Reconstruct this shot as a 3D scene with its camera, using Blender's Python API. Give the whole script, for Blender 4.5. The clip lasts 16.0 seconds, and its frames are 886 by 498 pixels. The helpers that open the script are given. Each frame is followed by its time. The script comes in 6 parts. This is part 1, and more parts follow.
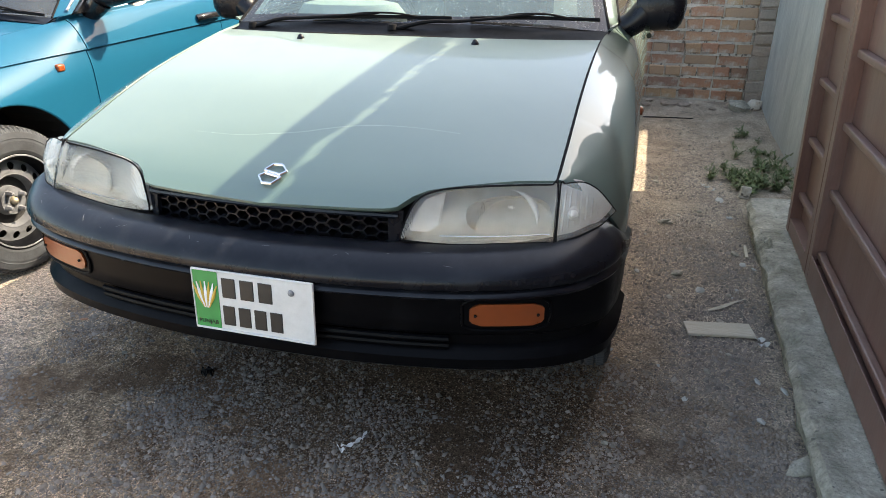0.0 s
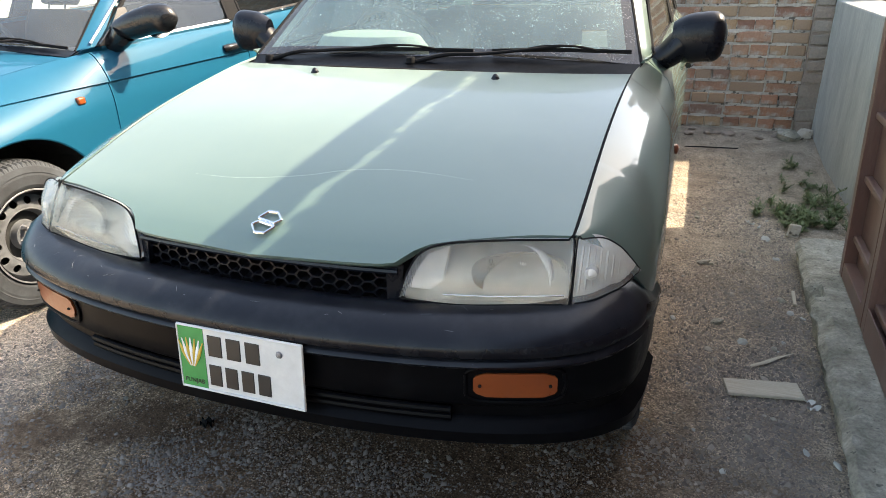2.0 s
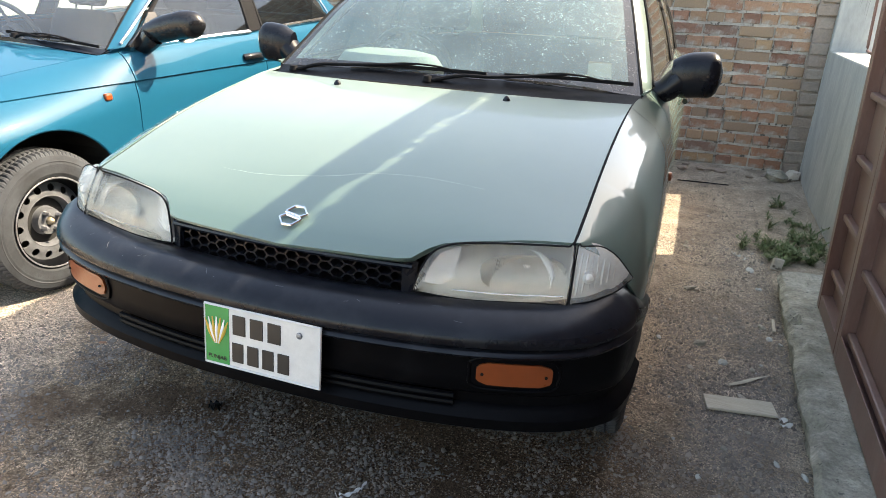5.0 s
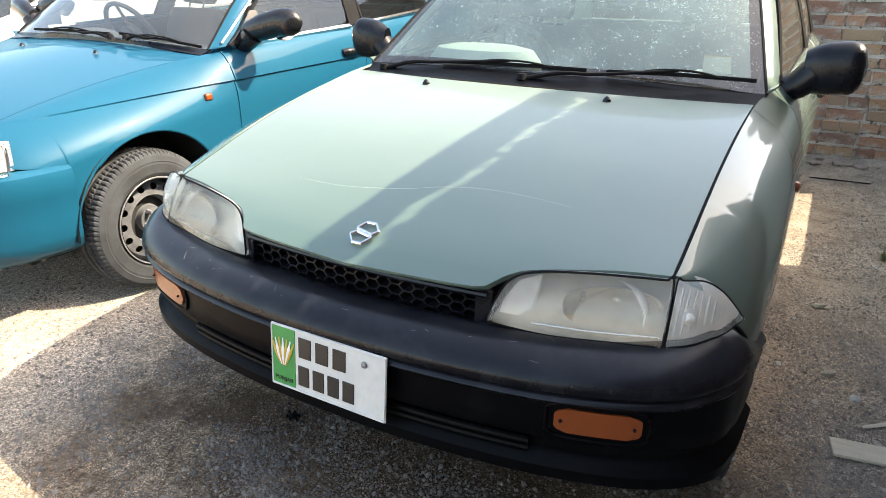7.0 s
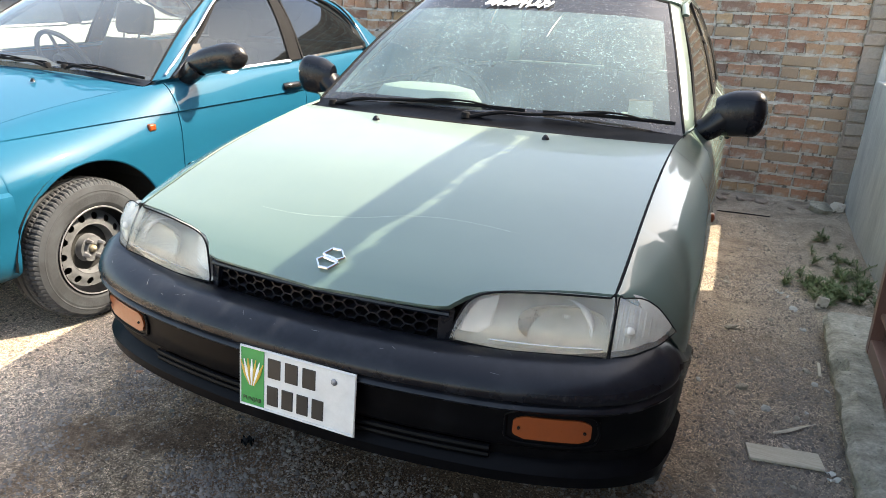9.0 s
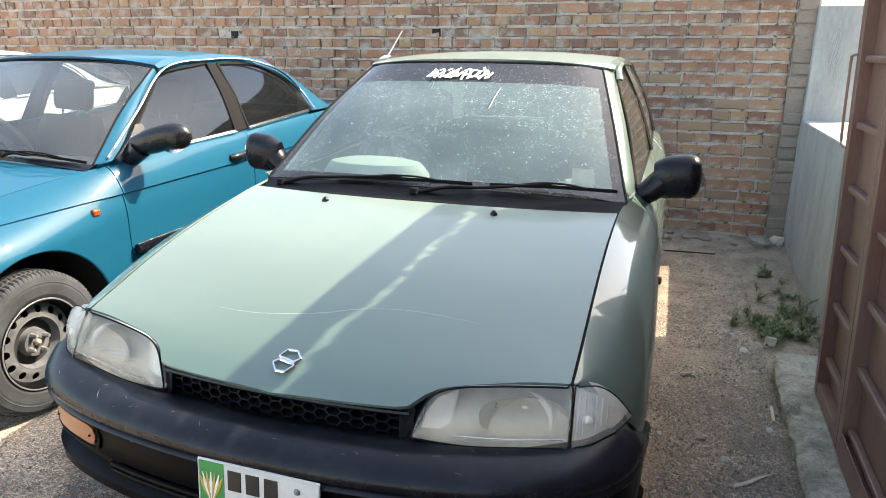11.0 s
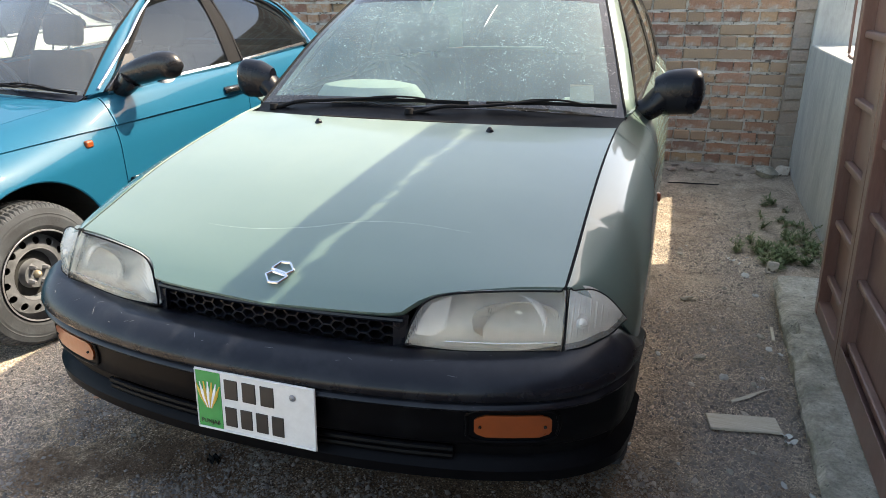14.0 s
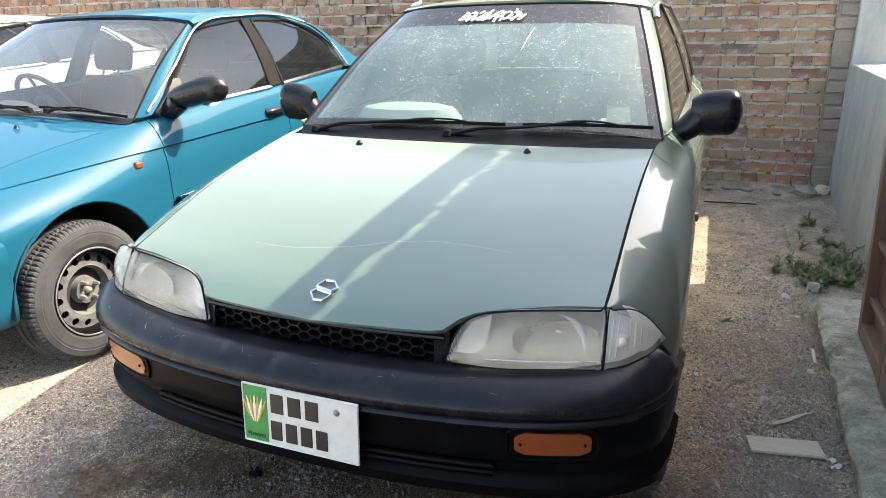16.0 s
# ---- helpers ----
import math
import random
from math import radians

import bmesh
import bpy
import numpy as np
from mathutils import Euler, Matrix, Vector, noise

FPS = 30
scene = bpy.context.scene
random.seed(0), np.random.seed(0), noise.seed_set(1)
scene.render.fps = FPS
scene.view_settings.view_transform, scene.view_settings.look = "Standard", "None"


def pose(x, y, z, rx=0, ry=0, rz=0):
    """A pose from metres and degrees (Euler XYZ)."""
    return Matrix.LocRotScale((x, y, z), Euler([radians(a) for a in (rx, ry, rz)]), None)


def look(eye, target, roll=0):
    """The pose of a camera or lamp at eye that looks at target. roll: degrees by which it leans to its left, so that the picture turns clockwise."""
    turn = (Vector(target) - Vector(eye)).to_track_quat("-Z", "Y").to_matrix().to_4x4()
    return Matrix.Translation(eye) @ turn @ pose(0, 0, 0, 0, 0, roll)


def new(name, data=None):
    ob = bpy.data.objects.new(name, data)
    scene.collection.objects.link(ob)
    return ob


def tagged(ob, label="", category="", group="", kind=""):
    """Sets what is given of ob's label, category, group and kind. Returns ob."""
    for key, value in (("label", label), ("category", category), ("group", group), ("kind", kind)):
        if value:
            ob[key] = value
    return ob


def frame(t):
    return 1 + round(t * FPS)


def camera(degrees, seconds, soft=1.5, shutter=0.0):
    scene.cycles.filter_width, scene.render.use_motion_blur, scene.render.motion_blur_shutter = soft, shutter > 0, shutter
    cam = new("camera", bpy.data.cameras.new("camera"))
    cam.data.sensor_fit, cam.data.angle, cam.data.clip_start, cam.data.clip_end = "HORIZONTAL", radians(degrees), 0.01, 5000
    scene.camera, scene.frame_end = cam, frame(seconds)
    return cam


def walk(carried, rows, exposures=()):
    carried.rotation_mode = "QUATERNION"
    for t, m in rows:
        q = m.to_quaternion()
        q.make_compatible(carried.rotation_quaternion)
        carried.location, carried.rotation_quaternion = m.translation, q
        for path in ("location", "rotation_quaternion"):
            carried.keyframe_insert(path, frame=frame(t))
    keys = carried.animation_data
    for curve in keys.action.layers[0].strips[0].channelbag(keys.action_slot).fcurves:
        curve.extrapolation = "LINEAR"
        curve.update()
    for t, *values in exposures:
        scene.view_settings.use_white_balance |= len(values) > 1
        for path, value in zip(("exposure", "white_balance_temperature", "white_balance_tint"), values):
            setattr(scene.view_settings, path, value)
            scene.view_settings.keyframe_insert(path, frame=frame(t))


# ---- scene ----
cam = camera(66.9, 16.0, 0.45)
PATH = [
    (0, (0.799, -1.168, 1.21), (0.287, 0.57, 0.362), -0.5),
    (0.5, (0.791, -1.134, 1.195), (0.295, 0.603, 0.336), 1.6),
    (1, (0.805, -1.022, 1.229), (0.168, 0.742, 0.533), -1.5),
    (1.5, (0.829, -0.965, 1.229), (0.158, 0.758, 0.467), -2.2),
    (2, (0.827, -0.994, 1.221), (0.19, 0.73, 0.432), -1.3),
    (2.5, (0.818, -1.083, 1.215), (0.217, 0.672, 0.467), 1.5),
    (3, (0.814, -1.134, 1.206), (0.249, 0.617, 0.422), 2.7),
    (3.5, (0.811, -1.139, 1.208), (0.194, 0.609, 0.457), 2.8),
    (3.7, (0.815, -1.124, 1.211), (0.204, 0.622, 0.45), 2.5),
    (5.8, (0.831, -1.152, 1.243), (0.191, 0.611, 0.548), 2.5),
    (6, (0.826, -1.134, 1.25), (0.141, 0.613, 0.557), 2.2),
    (6.5, (0.843, -1.026, 1.256), (0.101, 0.679, 0.519), -1.9),
    (7, (0.827, -0.969, 1.253), (-0.076, 0.638, 0.477), 0.3),
    (7.5, (0.827, -0.977, 1.262), (-0.099, 0.609, 0.471), 1.2),
    (8, (0.821, -1.091, 1.275), (-0.008, 0.588, 0.573), 1.2),
    (8.5, (0.801, -1.138, 1.279), (0.008, 0.565, 0.592), 2.8),
    (9, (0.801, -1.112, 1.278), (0.087, 0.628, 0.598), 2.6),
    (9.2, (0.802, -1.103, 1.277), (0.127, 0.655, 0.602), 1.8),
    (11.3, (0.789, -1.085, 1.42), (0.185, 0.734, 0.847), 0.4),
    (11.5, (0.785, -1.09, 1.418), (0.183, 0.724, 0.828), 0.5),
    (12, (0.773, -1.114, 1.393), (0.129, 0.695, 0.83), 0.3),
    (12.5, (0.766, -1.159, 1.318), (-0.019, 0.537, 0.602), -0.3),
    (13, (0.782, -1.177, 1.285), (-0.01, 0.486, 0.507), 1.1),
    (13.5, (0.811, -1.121, 1.296), (0.15, 0.605, 0.533), 0.5),
    (14, (0.825, -1.082, 1.316), (0.217, 0.682, 0.595), -0.8),
    (14.5, (0.821, -1.075, 1.328), (0.222, 0.71, 0.654), -0.7),
    (15, (0.82, -1.08, 1.34), (0.195, 0.713, 0.711), -0.4),
    (15.5, (0.822, -1.086, 1.332), (0.19, 0.684, 0.648), -0.6),
    (16, (0.815, -1.119, 1.331), (0.115, 0.631, 0.663), -1.5),
]
walk(cam, [(t, look(eye, target, roll)) for t, eye, target, roll in PATH], [(t, e + 0.22, 7850 - cool, 6 if 12 < t < 14 else 8.5) for t, e, cool in ((0, 2.25, -100), (0.5, 2.72, -250), (1, 2.68, -300), (1.5, 2.33, -250), (2, 2.3, -250), (3, 2.38, -250), (6, 2.33, -250), (9, 2.33, -100), (11.5, 2.08, 100), (12, 2.0, 200), (12.5, 1.87, 380), (13, 1.8, 420), (13.5, 1.82, 400), (14, 2.06, 0), (14.5, 2.25, -200), (16, 2.35, -200))])

# ---- light ----
SUN = Vector((-0.85, -0.53, -1.0)).normalized()
sun = new("sun", bpy.data.lights.new("sun", "SUN"))
sun.data.energy, sun.data.angle, sun.data.color = 2.8, radians(0.45), (1.0, 0.94, 0.85)
sun.matrix_world = Matrix.Translation((6, 6, 8)) @ SUN.to_track_quat("-Z", "Y").to_matrix().to_4x4()
world = bpy.data.worlds.new("sky")
scene.world = world
world.use_nodes = True
wn = world.node_tree
wn.nodes.clear()
sky = wn.nodes.new("ShaderNodeTexSky")
sky.sky_type, sky.sun_disc = "NISHITA", False
sky.sun_elevation = math.asin(-SUN.z)
sky.sun_rotation = math.atan2(-SUN.x, -SUN.y)
sky.dust_density = 2.5
wbg = wn.nodes.new("ShaderNodeBackground")
wbg.inputs["Strength"].default_value = 0.15
wout = wn.nodes.new("ShaderNodeOutputWorld")
wn.links.new(sky.outputs[0], wbg.inputs[0])
wn.links.new(wbg.outputs[0], wout.inputs[0])


# ---- materials ----
def mat(name, base, rough=0.6, metal=0.0, **k):
    """Principled surface: broad stains of colour `stain` at scale `s1`, fine grain at `s2`, relief `bump`, dust on top."""
    m = bpy.data.materials.new(name)
    m.use_nodes = True
    nt = m.node_tree
    b = nt.nodes["Principled BSDF"]
    b.inputs["Roughness"].default_value = rough
    b.inputs["Metallic"].default_value = metal
    b.inputs["Coat Weight"].default_value = k.get("coat", 0.0)
    b.inputs["Coat Roughness"].default_value = k.get("coat_rough", 0.08)
    b.inputs["Specular IOR Level"].default_value = k.get("spec", 0.5)

    def node(kind, **values):
        n = nt.nodes.new(kind)
        for key, v in values.items():
            n.inputs[key].default_value = v
        return n

    def link(a, c):
        nt.links.new(a, c)

    co = node("ShaderNodeTexCoord").outputs["Object" if k.get("local", True) else "Generated"]
    if k.get("stretch"):
        mp = node("ShaderNodeMapping", Scale=k["stretch"])
        link(co, mp.inputs["Vector"])
        co = mp.outputs[0]

    def mix(fac, a, c, blend="MIX"):
        n = nt.nodes.new("ShaderNodeMix")
        n.data_type, n.blend_type = "RGBA", blend
        for sock, v in ((n.inputs[0], fac), (n.inputs[6], a), (n.inputs[7], c)):
            if isinstance(v, (int, float)):
                sock.default_value = v
            elif isinstance(v, tuple):
                sock.default_value = (*v, 1)
            else:
                link(v, sock)
        return n.outputs[2]

    def ramp(sock, lo, hi, a=0.0, c=1.0):
        n = nt.nodes.new("ShaderNodeMapRange")
        n.inputs[1].default_value, n.inputs[2].default_value = lo, hi
        n.inputs[3].default_value, n.inputs[4].default_value = a, c
        link(sock, n.inputs[0])
        return n.outputs[0]

    big = node("ShaderNodeTexNoise", Scale=k.get("s1", 3.0), Detail=5.0, Roughness=0.6)
    fine = node("ShaderNodeTexNoise", Scale=k.get("s2", 60.0), Detail=6.0, Roughness=0.65)
    link(co, big.inputs["Vector"])
    link(co, fine.inputs["Vector"])
    col = base
    if "vary" in k:
        info = nt.nodes.new("ShaderNodeObjectInfo" if not k.get("island") else "ShaderNodeNewGeometry")
        rnd = info.outputs["Random" if not k.get("island") else "Random Per Island"]
        rp = nt.nodes.new("ShaderNodeValToRGB")
        cs = k["vary"]
        while len(rp.color_ramp.elements) < len(cs):
            rp.color_ramp.elements.new(0.5)
        for i, c in enumerate(cs):
            rp.color_ramp.elements[i].position = i / (len(cs) - 1)
            rp.color_ramp.elements[i].color = (*c, 1)
        link(rnd, rp.inputs[0])
        col = mix(k.get("vary_amount", 0.8), col, rp.outputs[0])
    lo, hi = k.get("stain_range", (0.38, 0.68))
    col = mix(ramp(big.outputs[0], lo, hi, 0.0, k.get("stain_amount", 0.6)), col, k.get("stain", tuple(v * 0.75 for v in base)))
    g = k.get("grain", 0.12)
    col = mix(1.0, col, mix(fine.outputs[0], (1 - g,) * 3, (1 + g,) * 3), "MULTIPLY")
    if "specks" in k:
        c, amount, scale = k["specks"]
        sp = node("ShaderNodeTexNoise", Scale=scale, Detail=3.0)
        link(co, sp.inputs["Vector"])
        col = mix(ramp(sp.outputs[0], amount, amount + 0.04, 0, 0.85), col, c)
    if "dust" in k:
        c, amount = k["dust"]
        geo = nt.nodes.new("ShaderNodeNewGeometry")
        sep = nt.nodes.new("ShaderNodeSeparateXYZ")
        link(geo.outputs["Normal"], sep.inputs[0])
        up = ramp(sep.outputs[2], k.get("dust_from", 0.1), 1.0, 0.15, 1.0)
        mu = nt.nodes.new("ShaderNodeMath")
        mu.operation = "MULTIPLY"
        link(up, mu.inputs[0])
        link(ramp(big.outputs[0], 0.25, 0.75, amount * 0.55, amount), mu.inputs[1])
        col = mix(mu.outputs[0], col, c)
        link(ramp(mu.outputs[0], 0, 1, rough, min(1, rough + 0.35)), b.inputs["Roughness"])
        if "dull" in k:
            link(ramp(mu.outputs[0], amount * 0.1, amount * 0.7, k["coat"], k["coat"] * k["dull"]), b.inputs["Coat Weight"])
    else:
        link(ramp(fine.outputs[0], 0.2, 0.8, max(0.02, rough - 0.08), min(1, rough + 0.1)), b.inputs["Roughness"])
    link(col, b.inputs["Base Color"])
    if k.get("bump"):
        bp = node("ShaderNodeBump", Strength=min(1.0, k["bump"]), Distance=k.get("depth", 0.004))
        bt = node("ShaderNodeTexNoise", Scale=k.get("sb", 40.0), Detail=8.0, Roughness=0.6)
        link(co, bt.inputs["Vector"])
        link(bt.outputs[0], bp.inputs["Height"])
        link(bp.outputs[0], b.inputs["Normal"])
    return m


def glass(name, tint, dirt, dirt_color=(0.5, 0.52, 0.48), speck=0.0, gloss=0.06, flutes=0.0, rough=0.03, ior=1.5, sheen=(0.8, 0.8, 0.8)):
    """Thin pane: tinted see-through, mirror-like at a grazing angle, with a film of dust and splashes."""
    m = bpy.data.materials.new(name)
    m.use_nodes = True
    nt = m.node_tree
    nt.nodes.clear()
    out = nt.nodes.new("ShaderNodeOutputMaterial")
    tr = nt.nodes.new("ShaderNodeBsdfRefraction" if flutes else "ShaderNodeBsdfTransparent")
    if flutes:
        tr.inputs["IOR"].default_value, tr.inputs["Roughness"].default_value = 1.15, 0.03
    tr.inputs[0].default_value = (*tint, 1)
    gl = nt.nodes.new("ShaderNodeBsdfGlossy")
    gl.inputs["Roughness"].default_value = rough
    gl.inputs[0].default_value = (*sheen, 1)
    df = nt.nodes.new("ShaderNodeBsdfDiffuse")
    df.inputs[0].default_value = (*dirt_color, 1)
    f0 = ((ior - 1) / (ior + 1)) ** 2
    fr = nt.nodes.new("ShaderNodeLayerWeight")
    fr.inputs["Blend"].default_value = 0.5
    pw = nt.nodes.new("ShaderNodeMath")
    pw.operation = "POWER"
    pw.inputs[1].default_value = 5.0
    nt.links.new(fr.outputs["Facing"], pw.inputs[0])
    ad = nt.nodes.new("ShaderNodeMath")
    ad.operation, ad.use_clamp = "MULTIPLY_ADD", True
    ad.inputs[1].default_value, ad.inputs[2].default_value = 1 - f0, f0 + gloss
    nt.links.new(pw.outputs[0], ad.inputs[0])
    m1 = nt.nodes.new("ShaderNodeMixShader")
    nt.links.new(ad.outputs[0], m1.inputs[0])
    nt.links.new(tr.outputs[0], m1.inputs[1])
    nt.links.new(gl.outputs[0], m1.inputs[2])
    tc = nt.nodes.new("ShaderNodeTexCoord")
    n1 = nt.nodes.new("ShaderNodeTexNoise")
    n1.inputs["Scale"].default_value, n1.inputs["Detail"].default_value = 3.0, 6.0
    n2 = nt.nodes.new("ShaderNodeTexNoise")
    n2.inputs["Scale"].default_value, n2.inputs["Detail"].default_value = 165.0, 2.0
    n3 = nt.nodes.new("ShaderNodeTexNoise")
    n3.inputs["Scale"].default_value, n3.inputs["Detail"].default_value = 26.0, 4.0
    n4 = nt.nodes.new("ShaderNodeTexNoise")
    n4.inputs["Scale"].default_value, n4.inputs["Detail"].default_value = 88.0, 2.5
    for n in (n1, n2, n3, n4):
        nt.links.new(tc.outputs["Object"], n.inputs["Vector"])

    def rng(sock, lo, hi, a, c):
        r = nt.nodes.new("ShaderNodeMapRange")
        r.inputs[1].default_value, r.inputs[2].default_value, r.inputs[3].default_value, r.inputs[4].default_value = lo, hi, a, c
        nt.links.new(sock, r.inputs[0])
        return r.outputs[0]

    film = rng(n1.outputs[0], 0.3, 0.75, dirt * 0.5, dirt * 1.3)
    spots = nt.nodes.new("ShaderNodeMath")
    spots.operation = "MULTIPLY"
    both_specks = nt.nodes.new("ShaderNodeMath")
    both_specks.operation = "MAXIMUM"
    nt.links.new(rng(n2.outputs[0], 0.585, 0.66, 0.0, speck), both_specks.inputs[0])
    nt.links.new(rng(n4.outputs[0], 0.665, 0.72, 0.0, speck * 1.5), both_specks.inputs[1])
    nt.links.new(both_specks.outputs[0], spots.inputs[0])
    nt.links.new(rng(n3.outputs[0], 0.36, 0.56, 0.0, 1.0), spots.inputs[1])
    al = nt.nodes.new("ShaderNodeMath")
    al.operation, al.use_clamp = "ADD", True
    nt.links.new(film, al.inputs[0])
    nt.links.new(spots.outputs[0], al.inputs[1])
    m2 = nt.nodes.new("ShaderNodeMixShader")
    nt.links.new(al.outputs[0], m2.inputs[0])
    nt.links.new(m1.outputs[0], m2.inputs[1])
    nt.links.new(df.outputs[0], m2.inputs[2])
    if flutes:
        wv = nt.nodes.new("ShaderNodeTexWave")
        wv.bands_direction = "X"
        wv.inputs["Scale"].default_value = flutes
        bp = nt.nodes.new("ShaderNodeBump")
        bp.inputs["Strength"].default_value, bp.inputs["Distance"].default_value = 0.0045 * flutes, 0.003
        nt.links.new(tc.outputs["Object"], wv.inputs["Vector"])
        nt.links.new(wv.outputs["Fac"], bp.inputs["Height"])
        nt.links.new(bp.outputs[0], gl.inputs["Normal"])
        nt.links.new(bp.outputs[0], tr.inputs["Normal"])
        nt.links.new(bp.outputs[0], df.inputs["Normal"])
        nt.links.new(bp.outputs[0], fr.inputs["Normal"])
    nt.links.new(m2.outputs[0], out.inputs[0])
    return m


GREEN = mat("green_paint", (0.058, 0.104, 0.087), 0.38, 0.1, dust_from=0.90, stain=(0.054, 0.098, 0.082), s1=2, s2=300, grain=0.05, coat=0.95, coat_rough=0.05, dull=0.55, dust=((0.315, 0.357, 0.303), 0.46))
TEAL = mat("teal_paint", (0.002, 0.067, 0.122), 0.5, 0.04, spec=0.06, stain=(0.004, 0.065, 0.117), s1=2, s2=300, grain=0.05, coat=0.42, coat_rough=0.02, dust=((0.16, 0.26, 0.30), 0.05))
WHITE = mat("white_paint", (0.74, 0.74, 0.70), 0.3, 0.0, stain=(0.66, 0.65, 0.6), s1=3, grain=0.04, coat=0.6)
BLACK_PLASTIC = mat("black_bumper_plastic", (0.0028, 0.0035, 0.0065), 0.27, 0, spec=0.24, stain=(0.015, 0.0165, 0.020), s1=11, s2=120, stain_range=(0.46, 0.66), grain=0.35, bump=0.3, sb=22, depth=0.0016, dust_from=0.45, dust=((0.065, 0.069, 0.078), 0.09), specks=((0.05, 0.05, 0.055), 0.74, 55))
VALANCE = mat("dull_black_valance", (0.0022, 0.0024, 0.0032), 0.38, 0, spec=0.06, stain=(0.006, 0.0064, 0.0075), s1=12, stain_range=(0.5, 0.68), grain=0.3)
BLACK_GLOSS = mat("black_gloss_plastic", (0.012, 0.012, 0.013), 0.22, 0, s1=6, grain=0.2, spec=0.35, coat=0.1, dust=((0.05, 0.05, 0.05), 0.04))
RUBBER = mat("black_rubber", (0.008, 0.008, 0.009), 0.75, 0, spec=0.1, s1=9, grain=0.2)
DARK = mat("dark_underbody", (0.012, 0.012, 0.012), 0.9, 0, s1=5)
TYRE = mat("dusty_tyre_rubber", (0.017, 0.0193, 0.0225), 0.85, 0, stain=(0.042, 0.048, 0.056), s1=7, s2=90, stain_amount=0.9, bump=0.3, sb=120, depth=0.002)
STEEL = mat("worn_steel", (0.24, 0.25, 0.27), 0.45, 0.5, stain=(0.10, 0.085, 0.075), s1=14, s2=120, grain=0.3, bump=0.2, sb=90, depth=0.001)
RIM = mat("grey_steel_rim", (0.15, 0.157, 0.168), 0.40, 0.2, stain=(0.035, 0.036, 0.039), s1=12, s2=100, grain=0.25)
BRASS = mat("dull_brass", (0.30, 0.26, 0.19), 0.45, 0.6, s1=30, grain=0.3)
CHROME = mat("chrome", (0.8, 0.8, 0.8), 0.12, 1.0, s1=20, grain=0.05)
REFLECTOR = mat("lamp_reflector", (0.74, 0.72, 0.67), 0.30, 0.85, s1=10, grain=0.05)
LAMP_BODY = mat("dulled_lamp_housing", (0.60, 0.575, 0.52), 0.4, 0.0, stain=(0.34, 0.32, 0.28), s1=14, grain=0.15)
AMBER = mat("amber_plastic", (0.22, 0.046, 0.009), 0.32, 0, stain=(0.19, 0.042, 0.010), s1=20, grain=0.1, coat=0.3)
INTERIOR = mat("grey_interior_plastic", (0.055, 0.058, 0.06), 0.75, 0, s1=8, grain=0.15)
SEAT = mat("dark_seat_cloth", (0.03, 0.032, 0.036), 0.95, 0, s1=9, s2=200, grain=0.3)
PALE_CLOTH = mat("pale_dusty_cover", (0.30, 0.36, 0.33), 0.8, 0, s1=9, grain=0.1)
SLIP = mat("grey_paper", (0.16, 0.18, 0.17), 0.8, 0, s1=9, grain=0.1)
PLATE_WHITE = mat("white_plate_paint", (0.62, 0.62, 0.60), 0.4, 0, stain=(0.5, 0.5, 0.48), s1=25, s2=200, stain_amount=0.5)
PLATE_GREEN = mat("green_plate_paint", (0.02, 0.26, 0.06), 0.4, 0, s1=25)
PLATE_BLACK = mat("black_letter_paint", (0.015, 0.015, 0.015), 0.4, 0, s1=40)
YELLOW = mat("yellow_wheat_print", (0.55, 0.36, 0.05), 0.5, 0, s1=60)
SCUFF = mat("pale_scuff", (0.085, 0.088, 0.095), 0.7, 0, s1=40)
SCRATCH_LINE = mat("pale_wipe_mark", (0.42, 0.48, 0.44), 0.7, 0, s1=8, grain=0.2)
# serves the white marks and the painted highlights inside the headlamps
WHITE_MARK_AND_GLINT = mat("white_mark_and_glint", (0.8, 0.8, 0.8), 0.5, 0, s1=40)
SCREEN = glass("dusty_windscreen", (0.50, 0.61, 0.58), 0.25, (0.32, 0.45, 0.47), speck=0.18, gloss=0.05)
SCREEN_BAND = glass("dark_shade_band", (0.10, 0.11, 0.12), 0.06, (0.40, 0.40, 0.42), speck=0.16, gloss=0.04)
CLEAR = glass("car_window", (0.58, 0.64, 0.64), 0.09, (0.42, 0.46, 0.47), gloss=0.05)
SMOKED = glass("smoked_car_window", (0.085, 0.094, 0.10), 0.018, (0.28, 0.33, 0.36), speck=0.05, gloss=0.02, ior=1.38, sheen=(0.56, 0.68, 0.82))
TINTED = glass("dark_tinted_window", (0.16, 0.17, 0.17), 0.06, (0.40, 0.38, 0.33), speck=0.1, gloss=0.05)
LENS = glass("fluted_lamp_lens", (0.96, 0.93, 0.86), 0.08, (0.74, 0.69, 0.58), gloss=0.03, flutes=85, rough=0.1)
CORNER_LENS = glass("fluted_corner_lens", (0.97, 0.96, 0.93), 0.18, (0.88, 0.86, 0.80), gloss=0.05, flutes=48, rough=0.1)


